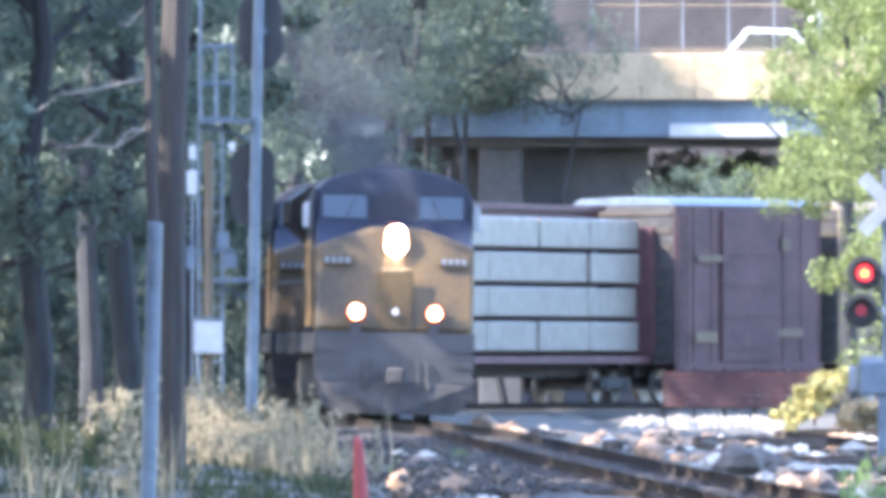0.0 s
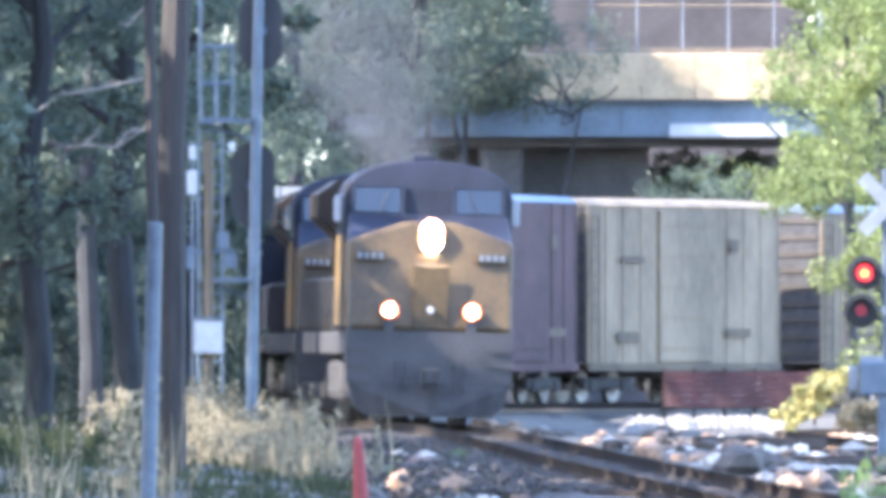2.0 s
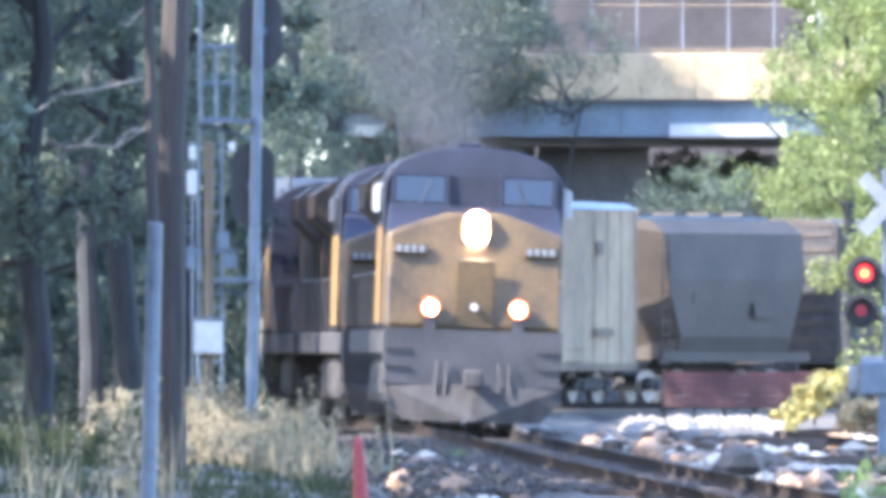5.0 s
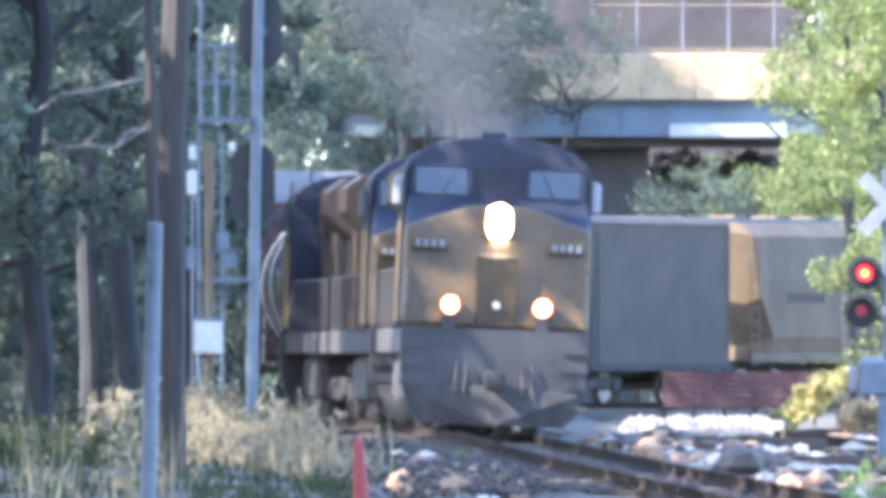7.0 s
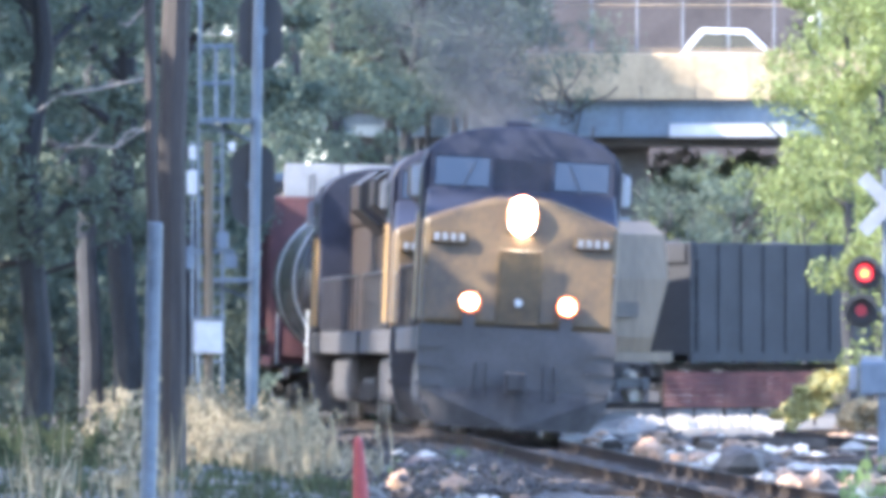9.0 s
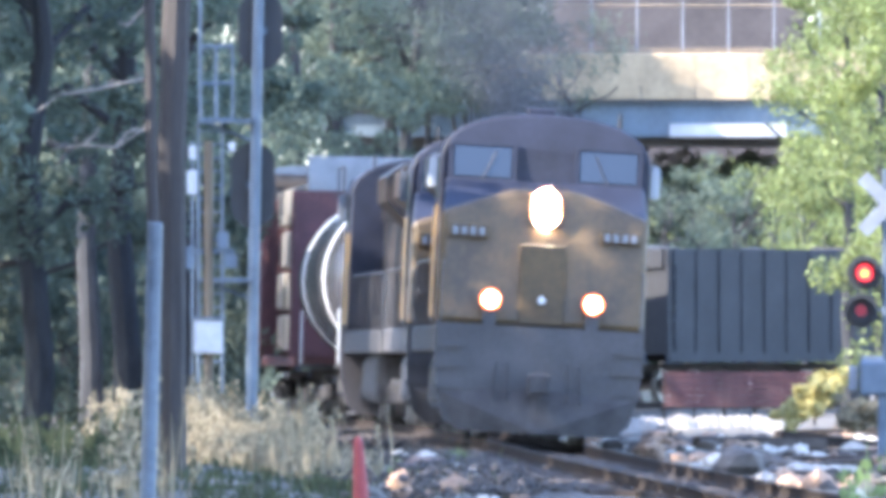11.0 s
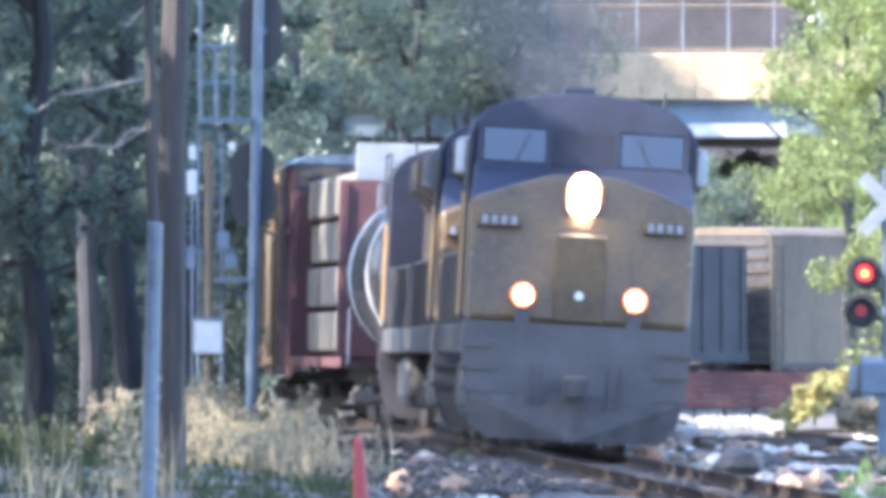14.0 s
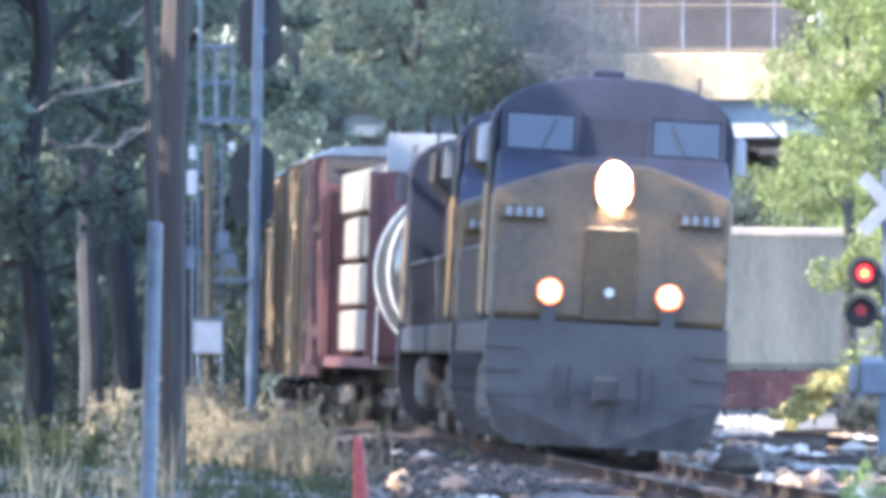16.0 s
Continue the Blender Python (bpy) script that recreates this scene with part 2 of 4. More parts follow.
def locomotive(lead, a0, a1, backwards=False):
    L = a1 - a0 - 0.9
    h = L / 2
    lo = thing("locomotive", "dark blue and yellow diesel freight locomotive with lit headlights" if lead else
               "dark blue and yellow diesel freight locomotive, trailing unit", "locomotive", "train vehicles")
    yf = -h
    # frame and fuel tank
    part("underframe", B(-1.52, 1.52, yf + 0.9, h - 0.3, 1.25, 1.68, bev=0.05), M["grime"], lo)
    part("fuel_tank", B(-1.35, 1.35, -3.3, 3.3, 0.35, 1.25, bev=0.2), M["grime"], lo)
    # pilot: a snow plough in front of a step-well block
    bm = bmesh.new()
    prism(bm, [(-1.18, 0.12), (1.18, 0.12), (1.4, 0.3), (1.52, 0.75), (1.56, 1.3), (1.56, 1.72), (-1.56, 1.72), (-1.56, 1.3), (-1.52, 0.75), (-1.4, 0.3)], yf + 0.25, yf + 1.0)
    part("pilot", bm, M["loco_blue"], lo)
    bm = bmesh.new()
    for sx in (-1, 1):
        vs = [bm.verts.new(p) for p in ((0, yf - 0.1, 0.12), (sx * 1.2, yf + 0.2, 0.12), (sx * 1.48, yf + 0.2, 0.7), (0, yf + 0.1, 0.78),
                                        (0, yf + 0.1, 0.12), (sx * 1.2, yf + 0.3, 0.12), (sx * 1.48, yf + 0.3, 0.7), (0, yf + 0.3, 0.78))]
        for f in ((0, 1, 2, 3), (7, 6, 5, 4), (0, 4, 5, 1), (3, 2, 6, 7), (1, 5, 6, 2)):
            bm.faces.new([vs[i] for i in f])
    bmesh.ops.recalc_face_normals(bm, faces=bm.faces)
    part("snow_plough", bm, M["grime"], lo, "dark steel plough blade")
    coupler(lo, yf + 0.2, -1)
    coupler(lo, h - 0.4, 1)
    for x in (-0.62, -0.45, 0.45, 0.62):
        part("air_hose", C((x, yf + 0.2, 1.15), (x * 1.05, yf + 0.05, 0.6), 0.024, seg=6), M["black"], lo)
    for sx in (-1, 1):
        for z in (0.45, 0.75, 1.05, 1.35):
            part("step", B(sx * 1.35 - 0.22, sx * 1.35 + 0.22, yf + 0.19, yf + 0.5, z, z + 0.05), M["loco_blue"], lo)
    # nose: broad, full width, its top falling to both sides, sloped face
    out = [(-1.55, 1.72), (1.55, 1.72), (1.55, 3.4), (1.0, 3.6), (0.45, 3.78), (-0.45, 3.78), (-1.0, 3.6), (-1.55, 3.4)]
    bm = bmesh.new()
    prism(bm, out, yf + 0.55, yf + 2.4)
    for v in bm.verts:
        if v.co.y < yf + 1 and v.co.z > 2.5:
            v.co.y += (v.co.z - 2.5) * 0.35
    bmesh.ops.bevel(bm, geom=[e for e in bm.edges], offset=0.09, segments=2, affect="EDGES", profile=0.5)
    # the nose's shade is put into its darker yellow
    part("nose", bm, M["loco_yellow_shaded"], lo, "short nose in yellow darkened for shade")
    part("nose_door", B(-0.34, 0.34, yf + 0.525, yf + 0.6, 1.75, 2.95, bev=0.02), M["loco_yellow_shaded"], lo, "nose door in yellow darkened for shade")
    # dark fairing that rises from the nose's sides to the windshield
    bm = bmesh.new()
    prism(bm, [(yf + 1.02, 3.36), (yf + 2.38, 3.36), (yf + 2.38, 3.9), (yf + 2.2, 3.9)], -1.54, 1.54, axis="x")
    for v in bm.verts:
        if v.co.z > 3.5:
            v.co.x *= 0.97
    bmesh.ops.bevel(bm, geom=[e for e in bm.edges], offset=0.04, segments=2, affect="EDGES", profile=0.5)
    part("nose_fairing", bm, M["cab_blue"], lo, "dark blue sloping fairing under the windshield", smooth=False)
    # cab, its front leaning back above the sill
    cab = [(-1.58, 1.72), (1.58, 1.72), (1.58, 4.3), (1.5, 4.5), (1.3, 4.68), (1.0, 4.81), (0.6, 4.9), (0.2, 4.93), (-0.2, 4.93), (-0.6, 4.9), (-1.0, 4.81), (-1.3, 4.68), (-1.5, 4.5), (-1.58, 4.3)]
    bm = bmesh.new()
    prism(bm, cab, yf + 2.35, yf + 5.2)

    def lean_back(bm):
        for v in bm.verts:
            if v.co.y < yf + 2.5 and v.co.z > 3.8:
                v.co.y += (v.co.z - 3.8) * 0.22
        return bm
    bmesh.ops.bevel(bm, geom=[e for e in bm.edges], offset=0.04, segments=2, affect="EDGES", profile=0.5)
    part("cab", lean_back(bm), M["cab_blue"], lo, "dark blue cab")
    part("cab_roof_box", B(-0.3, 0.12, yf + 2.8, yf + 3.5, 4.92, 5.03, bev=0.03), M["cab_blue"], lo)
    for sx in (-1, 1):
        w = part("windshield", lean_back(B(min(sx * 0.5, sx * 1.4), max(sx * 0.5, sx * 1.4), yf + 2.31, yf + 2.36, 3.93, 4.42, bev=0.02)), M["glass"], lo, "windshield pane reflecting pale sky")
        fr = bmesh.new()
        xa, xb = min(sx * 0.44, sx * 1.46), max(sx * 0.44, sx * 1.46)
        box(fr, xa, xb, yf + 2.29, yf + 2.34, 4.42, 4.48)
        box(fr, xa, xb, yf + 2.29, yf + 2.34, 3.87, 3.93)
        box(fr, xa, xa + 0.06, yf + 2.29, yf + 2.34, 3.93, 4.42)
        box(fr, xb - 0.06, xb, yf + 2.29, yf + 2.34, 3.93, 4.42)
        part("window_frame", lean_back(fr), M["cab_blue"], w)
        part("wiper", lean_back(C((sx * 0.95, yf + 2.28, 3.9), (sx * 0.75, yf + 2.28, 4.34), 0.012, seg=6)), M["black"], lo)
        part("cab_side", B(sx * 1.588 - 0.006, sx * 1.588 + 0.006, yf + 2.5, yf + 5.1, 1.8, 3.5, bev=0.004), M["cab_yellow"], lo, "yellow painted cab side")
        part("side_window", B(sx * 1.57 - 0.015, sx * 1.57 + 0.015, yf + 3.1, yf + 4.6, 3.6, 4.2), M["glass"], lo)
        bm = B(sx * 1.68 - 0.07, sx * 1.68 + 0.07, yf + 2.95, yf + 3.0, 3.75, 4.2, bev=0.02)
        cyl(bm, (sx * 1.55, yf + 2.98, 4.25), (sx * 1.72, yf + 2.98, 4.22), 0.02, seg=6)
        part("mirror", bm, M["white"] if lead else M["loco_grey"], lo, "pale wind deflector beside the cab window")
        # number boards carry plain bars
        nb = part("number_board", B(sx * 1.14 - 0.3, sx * 1.14 + 0.3, yf + 0.7, yf + 0.8, 3.02, 3.22, bev=0.02), M["loco_yellow_shaded"], lo, "dull board with pale bars")
        bm = bmesh.new()
        for i in range(4):
            xc = sx * 1.14 - 0.2 + i * 0.133
            box(bm, xc - 0.04, xc + 0.04, yf + 0.685, yf + 0.7, 3.05, 3.17)
        part("bar", bm, M["sign_white"], nb)
        # ditch lights
        bm = C((sx * 0.77, yf + 0.3, 2.1), (sx * 0.77, yf + 0.55, 2.1), 0.16, seg=20)
        box(bm, sx * 0.77 - 0.1, sx * 0.77 + 0.1, yf + 0.35, yf + 0.55, 1.72, 1.96)
        dl = part("ditch_light", bm, M["loco_blue"], lo)
        part("lens", C((sx * 0.77, yf + 0.27, 2.1), (sx * 0.77, yf + 0.302, 2.1), 0.098, 0.105, seg=20), M["ditch"] if lead else M["glass"], dl, "glowing warm lamp" if lead else "")
        if lead:
            # emissive ring paints the orange bloom round the lens
            part("bezel", C((sx * 0.77, yf + 0.28, 2.1), (sx * 0.77, yf + 0.301, 2.1), 0.165, seg=20), M["ditch_halo"], dl, "glowing orange ring painting the lamp's halo")
        # handrails and corner posts
        bm = rail_run(bmesh.new(), [(sx * 1.5, yf + 0.35, 1.3), (sx * 1.5, yf + 0.35, 2.6), (sx * 1.5, yf + 2.3, 2.7)])
        part("handrail", bm, M["loco_blue"], lo)
        bm = rail_run(bmesh.new(), [(sx * 1.5, yf + 5.4, 2.7), (sx * 1.5, h - 0.5, 2.7)])
        for k in range(9):
            y = yf + 5.5 + k * (L - 6.1) / 8
            cyl(bm, (sx * 1.5, y, 1.68), (sx * 1.5, y, 2.7), 0.02, seg=6)
        part("handrail", bm, M["loco_blue"], lo)
    # headlight pair in the nose
    bm = B(-0.24, 0.24, yf + 0.76, yf + 1.0, 3.22, 3.76, bev=0.06)
    hl = part("headlight", bm, M["loco_blue"], lo)
    for sx in (-1, 1):
        part("lens", C((0, yf + 0.72, 3.5 + sx * 0.1), (0, yf + 0.77, 3.5 + sx * 0.1), 0.17, 0.18, seg=24), M["headlight"] if lead else M["glass"], hl, "glowing white lamp" if lead else "")
    if lead:
        # emissive oval paints the warm bloom round the headlight pair
        bm = bmesh.new()
        prism(bm, [(0.24 * math.cos(a), 3.5 + 0.32 * math.sin(a)) for a in np.linspace(0, 2 * math.pi, 29)[:-1].tolist()], yf + 0.735, yf + 0.762)
        part("bezel", bm, M["bezel"], hl, "warm glowing disc painting the headlight's halo")
    bm = C((0, yf + 0.42, 2.12), (0, yf + 0.5, 2.12), 0.06, seg=12)
    part("nose_lamp", bm, M["dim_white"], lo)
    # long hood: yellow sides, blue top; radiator wings at the tail
    hood = [(-0.95, 1.72), (0.95, 1.72), (0.95, 4.1), (0.7, 4.5), (-0.7, 4.5), (-0.95, 4.1)]
    part("hood", prism(bmesh.new(), hood, yf + 5.2, h - 3.6), M["hood"], lo, "dirty dark hood side")
    bm = prism(bmesh.new(), [(-1.0, 3.75), (1.0, 3.75), (1.0, 4.15), (0.74, 4.56), (-0.74, 4.56), (-1.0, 4.15)], yf + 5.25, h - 3.65)
    part("hood_roof", bm, M["hood"], lo, "dark sooty hood roof")
    part("tail_hood", B(-0.98, 0.98, h - 3.6, h - 1.0, 1.72, 3.75, bev=0.05), M["hood"], lo)
    bm = prism(bmesh.new(), [(-0.98, 3.5), (0.98, 3.5), (1.48, 3.95), (1.48, 4.4), (1.1, 4.68), (-1.1, 4.68), (-1.48, 4.4), (-1.48, 3.95)], h - 5.6, h - 1.2)
    part("radiator", bm, M["hood"], lo)
    for sx in (-1, 1):
        for k in range(7):
            y = yf + 6.0 + k * (L - 11.5) / 7
            part("hood_door", B(sx * 0.955 - 0.02, sx * 0.955 + 0.02, y, y + (L - 11.5) / 7 - 0.08, 1.9, 3.65, bev=0.01), M["hood"], lo)
    part("exhaust_stack", B(-0.35, 0.35, 0.5, 1.5, 4.5, 4.72, bev=0.03), M["grime"], lo)
    bm = bmesh.new()
    for i, x in enumerate((-0.2, 0.0, 0.2)):
        cyl(bm, (x, yf + 6.0 + 0.1 * i, 4.74), (x, yf + 5.5, 4.74), 0.03, 0.08, seg=8)
        cyl(bm, (x, yf + 6.0, 4.55), (x, yf + 6.0, 4.74), 0.02, seg=6)
    part("horn", bm, M["grime"], lo)
    for x in (-1.15, 1.1):
        part("antenna", C((x, yf + 3.0, 4.7), (x, yf + 3.0, 5.0), 0.025, seg=6), M["black"], lo)
    for y in (yf + 4.3, h - 3.9):
        bogie(lo, y, 3, 0.53, 3.9, M["grime"])
    if not backwards:
        runs(lo, a0, a1)
    else:
        lo.matrix_basis = vehicle_pose(a0, a1, 0) @ pose(0, 0, 0, 0, 0, 180)
        MOVING.append((lo, [(t, vehicle_pose(a0, a1, t) @ pose(0, 0, 0, 0, 0, 180)) for t in np.arange(0, 16.01, 1.0).tolist()]))
    return lo


def car_base(ob, h, z=1.0, sill=0.35):
    part("centre_sill", B(-0.35, 0.35, -h, h, z - sill, z, bev=0.03), M["grime"], ob)
    for s in (-1, 1):
        bogie(ob, s * (h - min(1.9, h * 0.36)), 2, 0.42, 1.75, M["grime"])
        coupler(ob, s * (h - 0.05), s)


def ladder(ob, x, y, z0, z1, material, along="y", w=0.42):
    bm = bmesh.new()
    n = int((z1 - z0) / 0.35)
    for i in range(n + 1):
        z = z0 + i * (z1 - z0) / n
        a, b = ((x, y - w / 2, z), (x, y + w / 2, z)) if along == "y" else ((x - w / 2, y, z), (x + w / 2, y, z))
        cyl(bm, a, b, 0.018, seg=6)
    for s in (-1, 1):
        a = (x, y + s * w / 2, z0) if along == "y" else (x + s * w / 2, y, z0)
        cyl(bm, a, (a[0], a[1], z1), 0.02, seg=6)
    part("ladder", bm, material, ob)


def boxcar(a0, a1, top, body, trim, label, door=True, marks=True, roof=None):
    h = (a1 - a0) / 2 - 0.55
    ob = thing("boxcar", label, "freight car", "train vehicles")
    car_base(ob, h)
    bm = prism(bmesh.new(), [(-1.5, 1.0), (1.5, 1.0), (1.5, top - 0.12), (1.25, top), (-1.25, top), (-1.5, top - 0.12)], -h, h)
    part("body", bm, body, ob)
    part("roof", prism(bmesh.new(), [(-1.56, top - 0.13), (1.56, top - 0.13), (1.27, top + 0.03), (0, top + 0.09), (-1.27, top + 0.03)], -h - 0.03, h + 0.03), roof or body, ob)
    n = max(6, int(h * 2 / 0.95))
    for sx in (-1, 1):
        for i in range(n + 1):
            y = -h + 0.06 + (2 * h - 0.12) * i / n
            if (door and abs(y) < 1.6) or (not door and 0 < i < n):
                continue
            part("side_post", B(sx * 1.505 - 0.018, sx * 1.505 + 0.018, y - 0.05, y + 0.05, 1.02, top - 0.14), body, ob)
        part("side_sill", B(sx * 1.53 - 0.045, sx * 1.53 + 0.045, -h, h, 0.82, 1.02), trim, ob)
        if door:
            d = part("door", B(sx * 1.55 - 0.04, sx * 1.55 + 0.04, -1.5, 1.5, 1.05, top - 0.25, bev=0.02), body, ob)
            bm = bmesh.new()
            for k in range(5):
                z = 1.4 + k * (top - 2.0) / 4
                box(bm, sx * 1.6 - 0.02, sx * 1.6 + 0.02, -1.42, 1.42, z, z + 0.06)
            part("door_rib", bm, body, d)
        ladder(ob, sx * 1.58, -h + 0.3, 1.0, top - 0.4, trim)
        if marks:
            for (y, z, w, t) in ((-h * 0.55, top - 1.6, 1.3, 0.18), (-h * 0.6, 1.55, 1.2, 0.28), (h * 0.55, 1.7, 1.4, 0.22), (h * 0.5, top - 1.3, 0.5, 0.35)):
                part("marking", B(sx * 1.572 - 0.006, sx * 1.572 + 0.006, y - w / 2, y + w / 2, z, z + t), M["tan_grey"], ob)
    for s in (-1, 1):
        bm = bmesh.new()
        for k in range(9):
            z = 1.2 + k * (top - 1.6) / 8
            box(bm, -1.4, 1.4, s * h - 0.05, s * h + 0.05, z, z + 0.12)
        part("end_wall", B(-1.47, 1.47, s * (h + 0.004) - 0.003, s * (h + 0.004) + 0.003, 1.03, top - 0.15), M["grime"], ob, "grimy end wall")
        part("end_rib", bm, M["car_grey"], ob)
    runs(ob, a0, a1)
    return ob


def hopper(a0, a1, top, body, label, open_top=False):
    h = (a1 - a0) / 2 - 0.55
    ob = thing("hopper_car", label, "freight car", "train vehicles")
    car_base(ob, h)
    if open_top:
        side = [(-1.5, 1.25), (1.5, 1.25), (1.5, top), (1.38, top), (1.38, top - 0.5), (-1.38, top - 0.5), (-1.38, top), (-1.5, top)]
        bm = prism(bmesh.new(), side, -h, h)
        for s in (-1, 1):
            box(bm, -1.38, 1.38, s * h - 0.06, s * h + 0.06, top - 0.52, top)
        part("body", bm, body, ob)
        rng = random.Random(int(a0))
        bm = bmesh.new()
        g = bmesh.ops.create_grid(bm, x_segments=10, y_segments=24, size=1, matrix=Matrix.Translation((0, 0, top - 0.3)) @ Matrix.Diagonal((1.36, h - 0.1, 1, 1)))
        for v in g["verts"]:
            v.co.z += 0.35 * math.cos(v.co.x * 1.1) * (0.6 + 0.4 * math.sin(v.co.y * 1.3)) + rng.uniform(-0.05, 0.05)
        part("load", bm, M["car_dark"], ob, "dark loose load")
    else:
        bm = prism(bmesh.new(), [(-1.35, 1.1), (1.35, 1.1), (1.52, 1.7), (1.56, 3.2), (1.45, top - 0.35), (1.0, top), (-1.0, top), (-1.45, top - 0.35), (-1.56, 3.2), (-1.52, 1.7)], -h + 0.25, h - 0.25)
        for v in bm.verts:
            if v.co.z < 1.9:
                v.co.y *= 0.8
        part("body", bm, body, ob)
        part("running_board", B(-0.5, 0.5, -h + 0.3, h - 0.3, top + 0.02, top + 0.1), M["galv"], ob)
        for k in range(4):
            y = -h * 0.7 + k * h * 1.4 / 3
            part("hatch", B(-0.4, 0.4, y - 0.35, y + 0.35, top + 0.1, top + 0.2, bev=0.03), body, ob)
    n = max(5, int(2 * h / 1.2))
    for sx in (-1, 1):
        for i in range(n + 1 if open_top else 0):
            y = -h + 0.35 + (2 * h - 0.7) * i / n
            pd = 0.02 if open_top else 0.05
            part("side_post", B(sx * 1.52 - pd, sx * 1.52 + pd, y - 0.06, y + 0.06, 1.3, top - (0.05 if open_top else 0.5)), body, ob)
        part("side_sill", B(sx * 1.5 - 0.06, sx * 1.5 + 0.06, -h, h, 1.05, 1.3), body, ob)
        if not open_top:
            part("marking", B(sx * 1.555 - 0.012, sx * 1.555 + 0.012, -h * 0.6, -h * 0.2, 2.6, 2.85), M["car_grey"], ob)
            part("marking", B(sx * 1.63 - 0.006, sx * 1.63 + 0.006, h * 0.2, h * 0.5, 2.2, 2.6), M["car_grey"], ob)
        ladder(ob, sx * 1.55, -h + 0.15, 1.0, top - 0.4, body)
    runs(ob, a0, a1)
    return ob


def tank_car(a0, a1):
    h = (a1 - a0) / 2 - 0.55
    ob = thing("tank_car", "glossy black railway tank car", "freight car", "train vehicles")
    car_base(ob, h)
    bm = bmesh.new()
    rings = [(-h + 0.5, 0.15), (-h + 0.55, 0.6), (-h + 0.7, 1.12), (-h + 0.95, 1.45), (-h + 1.3, 1.6), (h - 1.3, 1.6), (h - 0.95, 1.45), (h - 0.7, 1.12), (h - 0.55, 0.6), (h - 0.5, 0.15)]
    loops = []
    for y, r in rings:
        loops.append([bm.verts.new((r * math.cos(a), y, 2.72 + r * math.sin(a))) for a in np.linspace(0, 2 * math.pi, 33)[:-1]])
    for l0, l1 in zip(loops, loops[1:]):
        for i in range(32):
            bm.faces.new((l0[i], l0[(i + 1) % 32], l1[(i + 1) % 32], l1[i]))
    bm.faces.new(loops[0])
    bm.faces.new(loops[-1])
    bmesh.ops.recalc_face_normals(bm, faces=bm.faces)
    part("tank", bm, M["tank"], ob, smooth=True)
    # white bands stand in for the light along the tank's rounded edge
    for y in (-h * 0.55, h * 0.55):
        bm = bmesh.new()
        cyl(bm, (0, y - 0.22, 2.72), (0, y + 0.22, 2.72), 1.62, seg=32)
        part("band", bm, M["dim_white"], ob, "pale band painted as the tank's sunlit curved edge")
    part("dome", C((0, 0, 4.25), (0, 0, 4.6), 0.45, seg=20), M["tank"], ob)
    bm = B(-1.1, 1.1, -1.2, 1.2, 4.28, 4.34)
    for sx in (-1, 1):
        rail_run(bm, [(sx * 1.1, -1.2, 4.3), (sx * 1.1, -1.2, 4.9), (sx * 1.1, 1.2, 4.9), (sx * 1.1, 1.2, 4.3)])
    part("platform", bm, M["grime"], ob)
    for s in (-1, 1):
        part("end_platform", B(-1.5, 1.5, s * h - 0.5, s * h + 0.02, 0.98, 1.06), M["grime"], ob)
        bm = rail_run(bmesh.new(), [(-1.45, s * h, 1.0), (-1.45, s * h, 2.1), (1.45, s * h, 2.1), (1.45, s * h, 1.0)])
        part("handrail", bm, M["dim_white"], ob)
    runs(ob, a0, a1)


def centerbeam(a0, a1):
    h = (a1 - a0) / 2 - 0.55
    ob = thing("lumber_flatcar", "red centre-beam flatcar stacked with white-wrapped lumber", "freight car", "train vehicles")
    car_base(ob, h)
    part("deck", B(-1.5, 1.5, -h, h, 1.0, 1.2, bev=0.02), M["car_red"], ob)
    part("centre_beam", B(-0.07, 0.07, -h, h, 1.2, 4.95), M["car_red"], ob)
    for s in (-1, 1):
        part("bulkhead", B(-1.6, 1.6, s * h - 0.12, s * h + 0.12, 1.2, 4.55, bev=0.02), M["car_red"], ob, "red end bulkhead")
        if s < 0:
            part("bulkhead_cap", B(-1.3, 1.3, s * h - 0.1, s * h + 0.1, 4.555, 5.25, bev=0.02), M["panel"], ob, "pale grey upper bulkhead panel")
        bm = bmesh.new()
        for x in (-1.5, -0.5, 0.5, 1.5):
            box(bm, x - 0.06, x + 0.06, s * h - 0.19, s * h + 0.19, 1.2, 4.5)
        part("bulkhead_post", bm, M["car_red"], ob)
    part("top_chord", B(-0.25, 0.25, -h, h, 4.95, 5.1), M["car_red"], ob)
    n = max(3, round((2 * h - 0.4) / 4.9))
    l = (2 * h - 0.4) / n
    rng = random.Random(5)
    for sx in (-1, 1):
        for k in range(4):
            for i in range(n):
                y0 = -h + 0.2 + i * l + rng.uniform(0.0, 0.05)
                x0, x1 = (0.1, 1.2 + rng.uniform(-0.05, 0.05))
                z0 = 1.22 + k * 0.88
                part("lumber_pack", B(min(sx * x0, sx * x1), max(sx * x0, sx * x1), y0, y0 + l - 0.05, z0 + 0.1, z0 + 0.87, bev=0.05), M["wrap"], ob)
    runs(ob, a0, a1)


